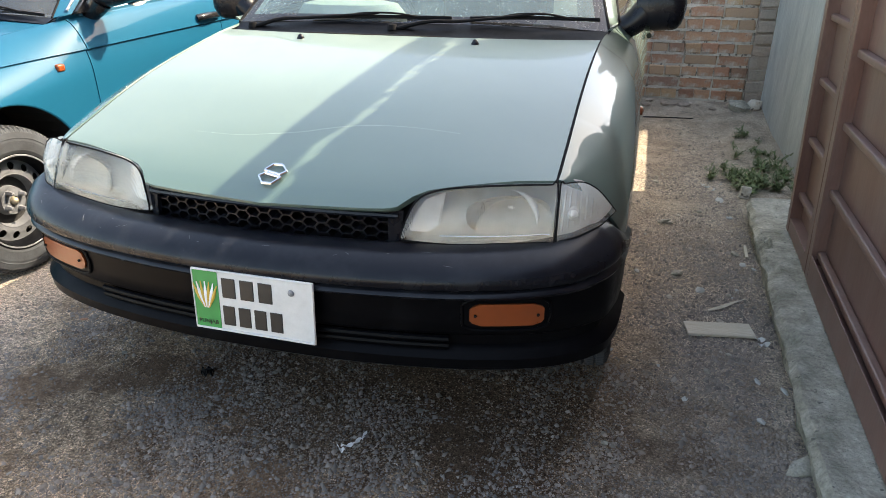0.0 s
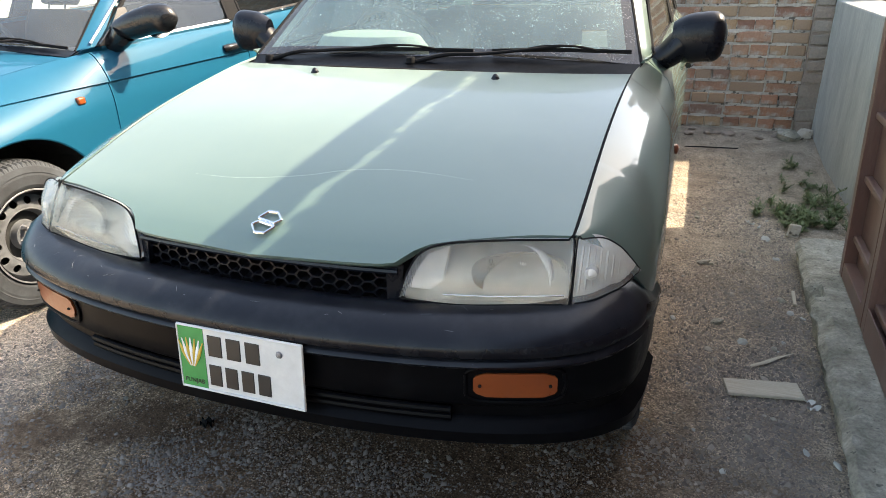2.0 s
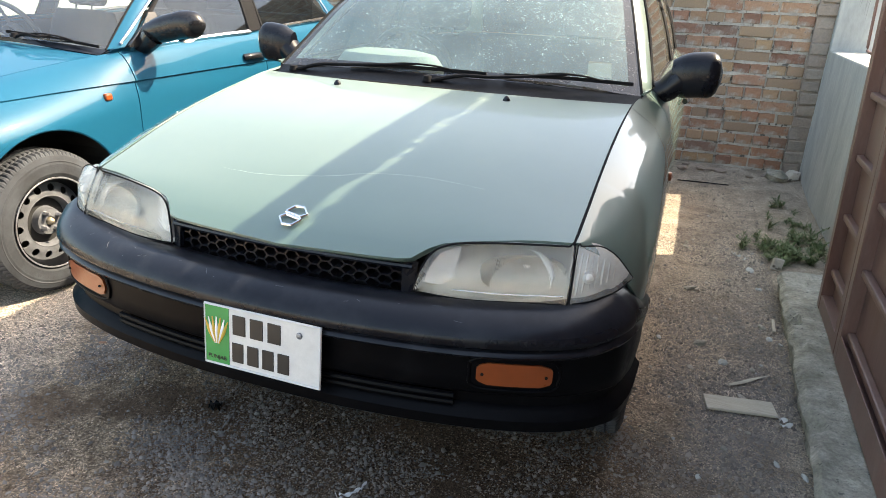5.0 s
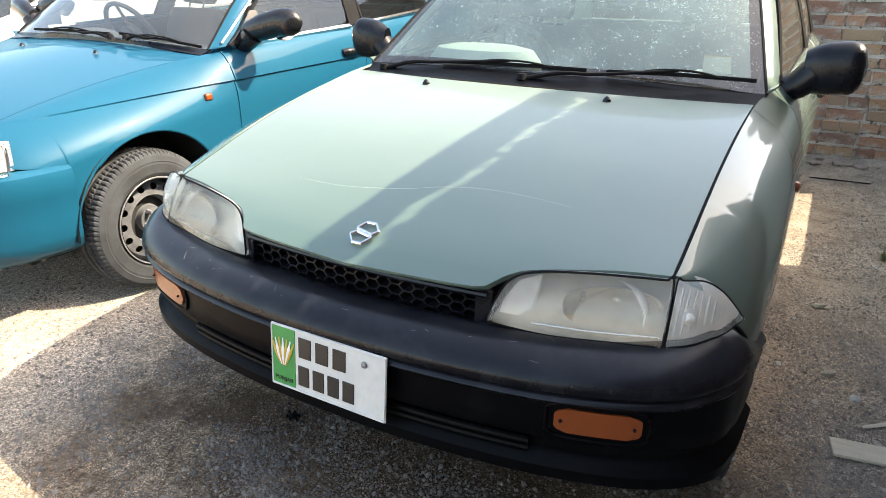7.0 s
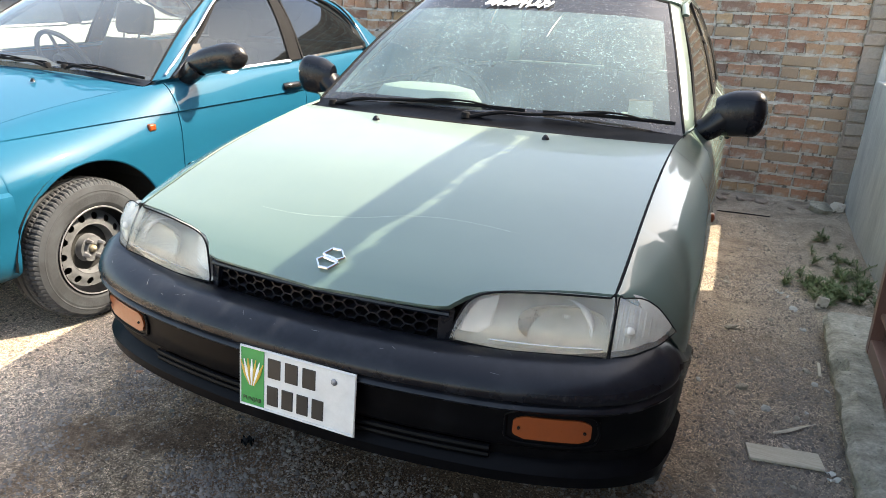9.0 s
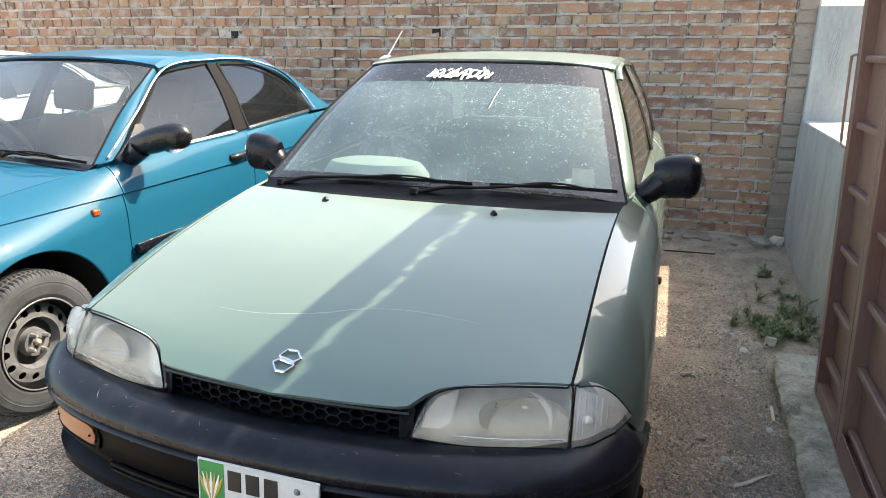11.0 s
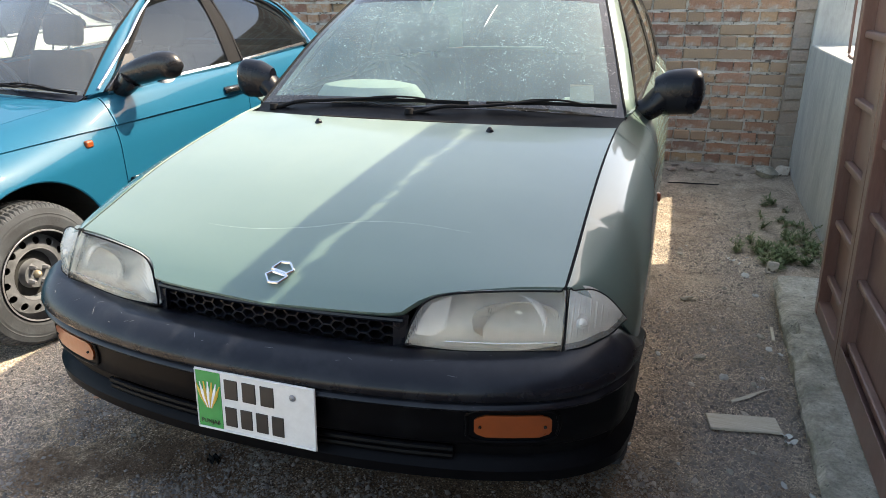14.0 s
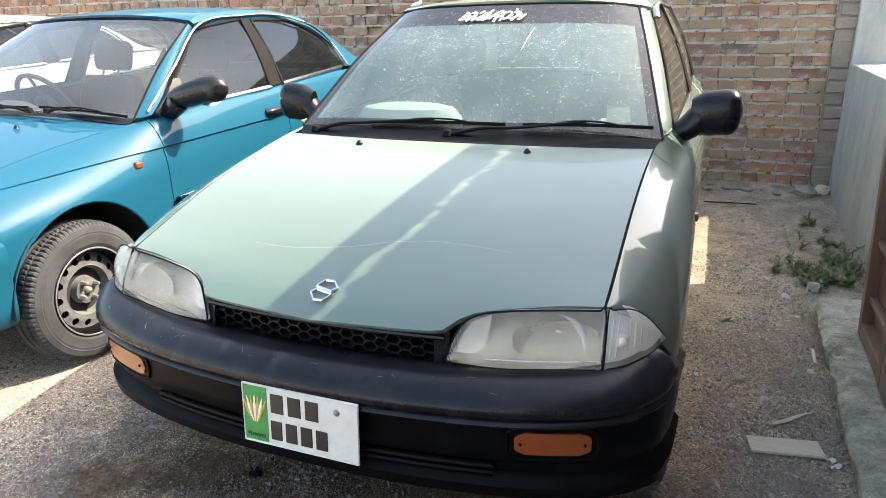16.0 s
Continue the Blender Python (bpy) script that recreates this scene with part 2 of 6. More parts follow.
# ---- mesh helpers ----
def crv(*pts):
    """A smooth function through (t, value) pairs that never overshoots."""
    x, v = np.array([p[0] for p in pts], float), np.array([p[1] for p in pts], float)
    d = np.diff(v) / np.diff(x)
    s = np.zeros(len(x))
    s[0], s[-1] = d[0], d[-1]
    for i in range(1, len(x) - 1):
        s[i] = 0 if d[i - 1] * d[i] <= 0 else 2 * d[i - 1] * d[i] / (d[i - 1] + d[i])

    def at(t):
        t = min(max(t, x[0]), x[-1])
        i = min(int(np.searchsorted(x, t, "right")) - 1, len(x) - 2)
        h = x[i + 1] - x[i]
        u = (t - x[i]) / h
        return float((1 + 2 * u) * (1 - u) ** 2 * v[i] + u * (1 - u) ** 2 * h * s[i] + u * u * (3 - 2 * u) * v[i + 1] + u * u * (u - 1) * h * s[i + 1])
    return at


def spline(pts, n, closed=False):
    """n points along a smooth curve through pts."""
    p = [Vector(q) for q in pts]
    if len(p) == 2:
        return [p[0].lerp(p[1], i / (n - 1)) for i in range(n)]
    if closed:
        q = [p[-1], *p, p[0], p[1]]
    else:
        q = [2 * p[0] - p[1], *p, 2 * p[-1] - p[-2]]
    segs = len(q) - 3
    lens = [max((q[i + 2] - q[i + 1]).length, 1e-6) for i in range(segs)]
    total, out = sum(lens), []
    for k in range(n):
        s = total * k / (n if closed else n - 1)
        i = 0
        while i < segs - 1 and s > lens[i]:
            s -= lens[i]
            i += 1
        t = min(s / lens[i], 1)
        a, b, c, d = q[i:i + 4]
        out.append(0.5 * (2 * b + (c - a) * t + (2 * a - 5 * b + 4 * c - d) * t * t + (3 * b - a - 3 * c + d) * t ** 3))
    return out


def grid(rows, close_u=False, close_v=False):
    """Quads over rows of points."""
    n, m = len(rows), len(rows[0])
    verts = [tuple(p) for r in rows for p in r]
    faces = [(i % n * m + j, i % n * m + (j + 1) % m, (i + 1) % n * m + (j + 1) % m, (i + 1) % n * m + j)
             for i in range(n if close_u else n - 1) for j in range(m if close_v else m - 1)]
    return verts, faces


def patch(curves, nu, nv):
    """A surface through several curves, each given by a few points."""
    rails = [spline(c, nu) for c in curves]
    return grid([spline([r[i] for r in rails], nv) for i in range(nu)])


def flip(data):
    return [(-x, y, z) for x, y, z in data[0]], [tuple(reversed(f)) for f in data[1]]


def move(data, m):
    return [tuple(m @ Vector(v)) for v in data[0]], data[1]


def pick(verts, faces):
    """Only those of the points that the faces use."""
    used = sorted({i for f in faces for i in f})
    at = {i: k for k, i in enumerate(used)}
    return [verts[i] for i in used], [tuple(at[i] for i in f) for f in faces]


def join(*many):
    verts, faces = [], []
    for v, f in many:
        n = len(verts)
        verts += v
        faces += [tuple(i + n for i in q) for q in f]
    return verts, faces


def box(x0, x1, y0, y1, z0, z1):
    v = [(x, y, z) for z in (z0, z1) for x, y in ((x0, y0), (x1, y0), (x1, y1), (x0, y1))]
    return v, [(3, 2, 1, 0), (4, 5, 6, 7), (0, 1, 5, 4), (1, 2, 6, 5), (2, 3, 7, 6), (3, 0, 4, 7)]


def tube(pts, r, sides=8, n=None, closed=False, flat=1.0, cap=True):
    """A round bar along a smooth curve; r may be a function of 0..1."""
    p = spline(pts, n or max(2, 6 * (len(pts) - 1)), closed)
    rows = []
    for i, c in enumerate(p):
        a, b = (p[i - 1], p[(i + 1) % len(p)]) if closed else (p[max(i - 1, 0)], p[min(i + 1, len(p) - 1)])
        d = (b - a).normalized()
        e = d.cross(Vector((0, 0, 1)) if abs(d.z) < 0.9 else Vector((0, 1, 0))).normalized()
        g = e.cross(d)
        rr = r(i / (len(p) - 1)) if callable(r) else r
        rows.append([c + rr * (math.cos(2 * math.pi * k / sides) * e + flat * math.sin(2 * math.pi * k / sides) * g) for k in range(sides)])
    v, f = grid(rows, closed, True)
    if cap and not closed:
        f += [tuple(range(sides)), tuple(reversed(range(len(v) - sides, len(v))))]
    return v, f


def lathe(profile, n=48, axis="x"):
    """Turns (along, radius) pairs about an axis."""
    rows = []
    for k in range(n):
        a = 2 * math.pi * k / n
        rows.append([{"x": (s, r * math.cos(a), r * math.sin(a)), "y": (r * math.cos(a), s, r * math.sin(a)), "z": (r * math.cos(a), r * math.sin(a), s)}[axis] for s, r in profile])
    return grid(rows, close_u=True)


def make(name, data, material, smooth=True, solid=0.0, bevel=0.0, offset=-1.0, segments=2):
    me = bpy.data.meshes.new(name)
    me.from_pydata([tuple(v) for v in data[0]], [], data[1])
    me.materials.append(material)
    bm = bmesh.new()
    bm.from_mesh(me)
    bmesh.ops.recalc_face_normals(bm, faces=bm.faces)
    for e in bm.edges:
        e.smooth = not (solid and e.is_boundary) and e.calc_face_angle(0) < radians(42)
    bm.to_mesh(me)
    bm.free()
    me.polygons.foreach_set("use_smooth", [smooth] * len(me.polygons))
    ob = new(name, me)
    if solid:
        md = ob.modifiers.new("thickness", "SOLIDIFY")
        md.thickness, md.offset = solid, offset
    if bevel:
        md = ob.modifiers.new("edge", "BEVEL")
        md.width, md.segments, md.limit_method = bevel, segments, "ANGLE"
    return ob


def part(name, data, material, parent, label="", **k):
    ob = make(name, data, material, **k)
    ob.parent = parent
    return tagged(ob, label) if label else ob


def thing(name, m, label, category, group="", kind=""):
    ob = new(name)
    ob.matrix_world = m
    ob.empty_display_size = 0.1
    return tagged(ob, label, category, group, kind)


# ---- cars ----
def crown(u):
    """How far a bonnet has dropped at u from its middle line (0) to its edge (1)."""
    return (math.sqrt(1 + 4 * u * u) - 1) / (math.sqrt(5) - 1)


def side_x(S, y, z):
    zb, xb, w, zs = S["zb"](y), S["xb"](y), S["w"](y), S["sill"]
    t = min(max((zb - z) / (zb - zs), 0), 1)
    x = xb + (w - xb) * math.sin(min(t / S.get("bend", 0.42), 1) * math.pi / 2) ** S.get("round", 0.85)
    if t > 0.6:
        x -= S["tuck"] * ((t - 0.6) / 0.4) ** 2
    if "crease" in S:
        x -= 0.011 * min(max((S["crease"](y) - z) / 0.006, 0), 1)
    return x


def arch_low(S, y):
    for yc, r, zc in S["arches"]:
        if abs(y - yc) < r:
            return zc + math.sqrt(r * r - (y - yc) ** 2)
    return S["sill"]


def stations(S, y0, y1, step=0.025):
    ys = list(np.linspace(y0, y1, max(2, int((y1 - y0) / step))))
    for yc, r, zc in S["arches"]:
        ys += [yc - r * math.cos(math.pi * k / 60) for k in range(61)] + [yc - r - 0.002, yc + r + 0.002]
    return sorted({round(y, 4) for y in ys if y0 <= y <= y1})


def side_panel(S, y0, y1, low=None, m=14):
    rows = []
    for y in stations(S, y0, y1):
        zb, zl = S["zb"](y), max(arch_low(S, y), low(y) if low else 0)
        zl = min(zl, zb - 0.004)
        if "crease" in S:
            zk = min(max(S["crease"](y), zl + 0.0035), zb - 0.0003)
            zj = max(zk - 0.006, zl + 0.001)
            levels = [zb + (zk - zb) * k / 9 for k in range(10)] + [zj + (zl - zj) * k / 26 for k in range(27)]
        else:
            levels = [zb + (zl - zb) * k / (m - 1) for k in range(m)]
        rows.append([(side_x(S, y, z), y, z) for z in levels])
    return grid(rows)


def both(name, data, material, parent, label="", **k):
    """The piece and its mirror image across the car."""
    return part(name, data, material, parent, label, **k), part(name, flip(data), material, parent, label, **k)


def pane(a, b, c, d, *mids, bulge=0.02, inset=0.0, nu=14, nv=8):
    """A bulging four-cornered panel: a-b below, d-c above."""
    a, b, c, d = (Vector(p) for p in (a, b, c, d))
    out = (b - a).cross(d - a).normalized()
    over = spline([d, *mids, c], nu)
    under = spline([a, b], nu)
    rows = []
    for i in range(nu):
        u = inset + (1 - 2 * inset) * i / (nu - 1)
        rows.append([under[i].lerp(over[i], v) + out * bulge * 4 * v * (1 - v) for v in (inset + (1 - 2 * inset) * k / (nv - 1) for k in range(nv))])
    return grid(rows)


def wheel(parent, x, y, r, width, rim_r, side, label_rim=""):
    """Tyre with cut tread, pressed steel rim with round holes, hub and nuts. side: +1 faces +x."""
    hub = new("wheel")
    hub.parent = parent
    hub.matrix_basis = pose(x, y, r, 0, 0, 0 if side > 0 else 180)
    w = width / 2
    prof = [(-w * 0.8, rim_r), (-w * 0.98, rim_r + 0.02), (-w, (r + rim_r) / 2), (-w * 0.93, r - 0.022), (-w * 0.8, r - 0.006), (-w * 0.45, r), (-w * 0.4, r - 0.007), (-w * 0.32, r - 0.007), (-w * 0.28, r),
            (w * 0.0, r + 0.001), (w * 0.04, r - 0.007), (w * 0.1, r - 0.007), (w * 0.15, r), (w * 0.42, r), (w * 0.46, r - 0.007), (w * 0.52, r - 0.007), (w * 0.56, r - 0.001), (w * 0.8, r - 0.006), (w * 0.93, r - 0.022),
            (w * 0.985, r - 0.04), (w, (r + rim_r) / 2 + 0.012), (w * 0.985, (r + rim_r) / 2 + 0.008), (w, (r + rim_r) / 2), (w * 0.98, rim_r + 0.02), (w * 0.9, rim_r + 0.006), (w * 0.8, rim_r)]
    v, f = lathe(prof, 264)
    m = len(prof)
    cut = []
    for i, (px, py, pz) in enumerate(v):
        k, j = divmod(i, m)
        if k % 3 == 0 and (2 < j < 6 or 12 < j < 18):
            s = 1 - 0.006 / math.hypot(py, pz)
            py, pz = py * s, pz * s
        cut.append((px, py, pz))
    part("tyre", (cut, f), TYRE, hub, "black tyre dulled by dry dust", smooth=False)
    # pressed disc with a ring of round holes
    n, q = 14, 16
    r0, r1 = rim_r * 0.60, rim_r * 0.92
    dish = crv((0, -0.016), (rim_r * 0.28, -0.016), (rim_r * 0.33, -0.062), (rim_r * 0.49, -0.062), (rim_r * 0.57, -0.008), (rim_r * 0.62, -0.002), (rim_r * 0.9, -0.012), (rim_r, -0.004))
    verts, faces = [], []

    def put(a, rr):
        verts.append((w * 0.55 + dish(rr), rr * math.cos(a), rr * math.sin(a)))
        return len(verts) - 1
    for k in range(n):
        a0, da = 2 * math.pi * k / n, math.pi / n
        rm = (r0 + r1) / 2
        ringo, ringi = [], []
        for i in range(q):
            c, s = math.cos(2 * math.pi * i / q), math.sin(2 * math.pi * i / q)
            e = max(abs(c), abs(s))
            ringo.append(put(a0 + da * s / e, rm + (r1 - r0) / 2 * c / e))
            ringi.append(put(a0 + 0.5 * da * s, rm + 0.5 * da * rm * c))
        faces += [(ringo[i], ringo[(i + 1) % q], ringi[(i + 1) % q], ringi[i]) for i in range(q)]
    disc = join((verts, faces), lathe([(w * 0.55 + dish(t * r0 / 8), max(t * r0 / 8, 0.001)) for t in range(9)], 56), lathe([(w * 0.55 + dish(r1), r1), (w * 0.55 + dish(rim_r), rim_r * 0.99)], 56))
    rim = part("rim", disc, RIM, hub, label_rim or "grey pressed steel rim with round holes", solid=0.004)
    part("rim_well", lathe([(w * 0.96, rim_r + 0.008), (w * 0.97, rim_r - 0.004), (w * 0.85, rim_r - 0.01), (w * 0.5, rim_r - 0.02), (-w * 0.7, rim_r - 0.02)], 56), VALANCE, rim, "black inside of the rim")
    part("rim_lip", lathe([(w * 0.94, rim_r + 0.007), (w * 0.975, rim_r + 0.004), (w * 0.975, rim_r - 0.001), (w * 0.94, rim_r - 0.004)], 56), STEEL, rim, "bare worn edge of the rim")
    part("brake_drum", lathe([(w * 0.15, 0.001), (w * 0.15, rim_r * 0.9), (-w * 0.6, rim_r * 0.9)], 32), DARK, rim)
    part("hub_flange", lathe([(w * 0.55 - 0.004, 0.02), (w * 0.55 - 0.006, rim_r * 0.30), (w * 0.55 - 0.04, rim_r * 0.33)], 32), RIM, rim)
    part("hub_cap", lathe([(w * 0.55 + 0.014, 0.001), (w * 0.55 + 0.012, 0.008), (w * 0.55 + 0.004, 0.014), (w * 0.55 - 0.01, 0.017)], 24), BRASS, rim, "dull brass-coloured hub boss")
    for k in range(4):
        a = 2 * math.pi * (k + 0.3) / 4
        part("wheel_nut", move(lathe([(0.03, 0.001), (0.028, 0.007), (0.008, 0.011), (0, 0.012)], 6), Matrix.Translation((w * 0.55 - 0.006, 0.04 * math.cos(a), 0.04 * math.sin(a)))), STEEL, rim)
    return hub


def mirror(parent, x, y, z, side, material, length=0.2, drop=0.0, sweep=0.05, tall=0.066, rise=0.012):
    """Door mirror: swept foot and a rounded housing with its glass."""
    foot = [(-0.01 * side, 0.0, -0.015), (0.04 * side, 0.005, 0.0), (0.085 * side, 0.012, 0.04)]
    ob = new("door_mirror")
    ob.parent = parent
    ob.matrix_basis = pose(x, y, z)
    part("mirror_foot", tube(foot, lambda t: 0.040 + 0.014 * t, 12, 10, flat=0.9), material, ob)
    rows = []
    for i in range(15):
        t = i / 14
        s = (0.72 + 0.28 * math.sin(min(t * 2.6, 1) * math.pi / 2)) * math.sqrt(max(0, 1 - max(0, (t - 0.72) / 0.285) ** 2.4))
        cx, cy, cz = side * (0.055 + length * t), 0.012 + sweep * t, 0.05 + rise * min(1, t * 1.6) - drop * t
        rows.append([(cx, cy + 0.052 * s * (math.sin(a) if math.sin(a) < 0 else 0.6 * math.sin(a)), cz + tall * s * math.copysign(abs(math.cos(a)) ** 0.8, math.cos(a))) for a in (2 * math.pi * k / 24 for k in range(24))])
    v, f = grid(rows, False, True)
    f += [tuple(range(24)), tuple(reversed(range(len(v) - 24, len(v))))]
    part("mirror_housing", (v, f), material, ob)
    part("mirror_glass", move(lathe([(0, 0.001), (0, 0.05)], 24, "y"), pose(side * (0.055 + 0.55 * length), 0.046 + sweep * 0.55, 0.06 - drop * 0.5) @ Matrix.Diagonal((1.5, 1, 0.95, 1))), CHROME, ob, smooth=False)
    return ob


def wiper(parent, pivot, elbow, tip0, tip1):
    """Arm, and a blade that lies on the glass from tip0 to tip1."""
    ob = new("wiper")
    ob.parent = parent
    p, e, a, b = (Vector(q) for q in (pivot, elbow, tip0, tip1))
    mid = (a + b) / 2
    part("wiper_arm", tube([p, p.lerp(e, 0.5) + Vector((0, -0.004, 0.012)), e, mid + Vector((0, -0.008, 0.016))], lambda t: 0.0075 - 0.0035 * t, 8, 16), RUBBER, ob)
    part("wiper_blade", tube([a, mid + Vector((0, 0, 0.004)), b], 0.0038, 6, 14, flat=1.8), RUBBER, ob)
    part("blade_bridge", tube([a.lerp(b, 0.2), a.lerp(b, 0.35) + Vector((0, -0.006, 0.014)), mid + Vector((0, -0.01, 0.018)), a.lerp(b, 0.65) + Vector((0, -0.006, 0.014)), a.lerp(b, 0.8)], 0.0036, 6, 20), RUBBER, ob)
    part("pivot_cap", move(lathe([(0.02, 0.001), (0.018, 0.014), (0, 0.018)], 14, "z"), Matrix.Translation(p)), RUBBER, ob)
    return ob


def seat(parent, x, y, z, material):
    ob = new("seat")
    ob.parent = parent
    ob.matrix_basis = pose(x, y, z)

    def pad(w, d, h, m):
        rows = []
        for k in range(9):
            t = k / 8
            s = math.sqrt(max(0.0, 1 - (2 * t - 1) ** 4)) * 0.15 + 0.85
            rows.append([(w / 2 * s * math.copysign(abs(math.cos(a)) ** 0.45, math.cos(a)), d / 2 * s * math.copysign(abs(math.sin(a)) ** 0.45, math.sin(a)), h * t) for a in (2 * math.pi * j / 24 for j in range(24))])
        v, f = grid(rows, False, True)
        return move((v, f + [tuple(range(24)), tuple(reversed(range(len(v) - 24, len(v))))]), m)
    part("seat_cushion", pad(0.48, 0.5, 0.15, pose(0, 0, 0.15)), material, ob)
    part("seat_back", pad(0.46, 0.13, 0.55, pose(0, 0.22, 0.25, -14)), material, ob)
    part("headrest", pad(0.26, 0.09, 0.17, pose(0, 0.37, 0.82, -12)), material, ob)
    for s in (-0.06, 0.06):
        part("headrest_post", tube([(s, 0.33, 0.76), (s, 0.36, 0.85)], 0.006), STEEL, ob)


def steering_wheel(parent, x, y, z):
    ob = new("steering_wheel")
    ob.parent = parent
    ob.matrix_basis = pose(x, y, z, -62)
    part("wheel_rim", tube([(0.18 * math.cos(a), 0.18 * math.sin(a), 0) for a in (2 * math.pi * k / 12 for k in range(12))], 0.014, 8, 40, closed=True), INTERIOR, ob)
    part("boss", lathe([(0.02, 0.001), (0.015, 0.055), (-0.03, 0.06)], 20, "z"), INTERIOR, ob)
    for a in (0.3, math.pi - 0.3, -math.pi / 2):
        part("spoke", tube([(0.04 * math.cos(a), 0.04 * math.sin(a), 0), (0.175 * math.cos(a), 0.175 * math.sin(a), 0)], 0.014, 8, flat=0.5), INTERIOR, ob)


def cabin(parent, half, y_dash, z_dash, y_seat, driver):
    """Dashboard, wheel, seats, floor pan and rear bench."""
    rows = []
    for i in range(17):
        u = -1 + 2 * i / 16
        x = half * u
        hump = 0.045 * math.exp(-((x - driver) / 0.17) ** 4)
        rows.append([(x, y_dash - 0.02, z_dash - 0.05), (x, y_dash + 0.02, z_dash - 0.015), (x, y_dash + 0.16, z_dash + hump), (x, y_dash + 0.28, z_dash - 0.005 + hump), (x, y_dash + 0.34, z_dash - 0.06), (x, y_dash + 0.36, z_dash - 0.4)])
    part("dashboard", grid(rows), INTERIOR, parent, "grey moulded dashboard", solid=0.01)
    steering_wheel(parent, driver, y_dash + 0.48, z_dash + 0.0)
    for s in (-1, 1):
        seat(parent, s * 0.36, y_seat, 0.22, SEAT)
    part("rear_bench", join(box(-half * 0.95, half * 0.95, y_seat + 0.75, y_seat + 1.2, 0.3, 0.5), box(-half * 0.95, half * 0.95, y_seat + 1.2, y_seat + 1.34, 0.4, 0.98)), SEAT, parent, bevel=0.05, segments=3)
    part("floor_pan", box(-half, half, y_dash - 0.2, y_seat + 1.5, 0.2, 0.24), DARK, parent, smooth=False)


def shell(S, car, paint):
    """The body panels that all the cars share."""
    zc, zb, xb = S["zc"], S["zb"], S["hood_x"]
    yr = S["cowl"]

    def top(x, y):
        return zc(y) - (zc(y) - S["hood_z"](y)) * crown(min(1, abs(x / xb(y))))
    rows = []
    for i in range(49):
        u = -1 + 2 * i / 48
        col = []
        for k in range(26):
            v = k / 25
            yf = S["hood_front"](abs(u))
            y = yf + (yr(u) - yf) * v ** 1.15
            x = u * xb(y)
            col.append((x, y, top(x, y)))
        rows.append([(col[0][0], col[0][1] + 0.012, col[0][2] - 0.014), (col[0][0], col[0][1] + 0.001, col[0][2] - 0.006), *col])
    part("bonnet", grid(rows), paint, car, S.get("bonnet_label", ""), solid=0.012)
    for k, (y0, y1, name, low) in enumerate(S["panels"]):
        both(name, side_panel(S, y0 + 0.0025, y1 - 0.0025, low), paint, car, solid=0.008)
    # dark shut lines behind the gaps
    liner = []
    for y in stations(S, S["panels"][0][0] + 0.02, S["panels"][-1][1] - 0.02, 0.06):
        zt, zl = zb(y) - 0.004, max(arch_low(S, y) + 0.015, S["panels"][0][3](y) + 0.02 if y < S["panels"][0][1] and S["panels"][0][3] else 0)
        zl = min(zl, zt - 0.002)
        liner.append([(side_x(S, y, z) - 0.014, y, z) for z in (zt + (zl - zt) * j / 9 for j in range(10))])
    both("inner_side", grid(liner), DARK, car)
    both("shut_line", tube([(xb(y) + 0.003, y, S["hood_z"](y) - 0.004) for y in np.linspace(S["panels"][0][0], yr(1) - 0.005, 14)], S.get("gap", 0.0032), 6, 60), RUBBER, car)
    for yc, r, z0 in S["arches"]:
        w = S["w"](yc)
        lip0 = 0.27 if yc < 1.5 else 0.04
        well = grid([[(x, yc - (r + 0.015) * math.cos(math.pi * k / 20), z0 + (r + 0.015) * math.sin(math.pi * k / 20)) for x in (w - 0.02, w - 0.33)] for k in range(21)])
        wall = [(w - 0.33, yc - (r + 0.015) * math.cos(math.pi * k / 20), z0 + (r + 0.015) * math.sin(math.pi * k / 20)) for k in range(21)]
        both("wheel_well", join(well, (wall, [tuple(range(21))])), DARK, car, smooth=False)
        both("arch_lip", tube([(side_x(S, yc - r * math.cos(a), max(z0 + r * math.sin(a), 0.1)) - 0.006, yc - r * math.cos(a), z0 + r * math.sin(a)) for a in (math.pi * (lip0 + (0.96 - lip0) * k / 12) for k in range(13))], 0.006, 6, 40), paint, car)
    part("underbody", box(-S["w"](1) + 0.22, S["w"](1) - 0.22, 0.38, S["panels"][-1][1], 0.2, 0.24), DARK, car, smooth=False)
    # glass house
    sb, st = S["screen_base"], S["screen_top"]
    full = lambda c: [(-x, y, z) for x, y, z in reversed(c[1:])] + list(c)  # noqa: E731
    mid = [tuple((Vector(a) + Vector(b)) / 2 + Vector((0, -0.014, 0.018))) for a, b in zip(sb, st)]
    n_band = S.get("band", 0.0)
    v, f = patch([full(sb), full(mid), full(st)], 33, 21)
    cut = [q for q in f if (q[0] % 21) / 20 < 1 - n_band]
    bd = S.get("border", 0)
    edge_f = [q for q in cut if bd and (q[0] // 21 < bd or q[0] // 21 >= 32 - bd or q[0] % 21 < 1)]
    cut = [q for q in cut if q not in edge_f]
    ws = part("windscreen", pick(v, cut), S["glass"], car, S.get("screen_label", ""))
    ws.visible_shadow = False
    if n_band:
        sbnd = part("shade_band", pick(v, [q for q in f if q not in cut and q not in edge_f]), SCREEN_BAND, ws, "dark film along the windscreen's top")
        sbnd.visible_shadow = False
        eb = part("screen_border", pick(v, edge_f), SCREEN_BAND, ws, "dark border round the windscreen")
        eb.visible_shadow = False
    part("screen_seal", tube([v[32 * 21 + k] for k in range(0, 21, 4)], 0.0045, 6, 20), RUBBER, ws)
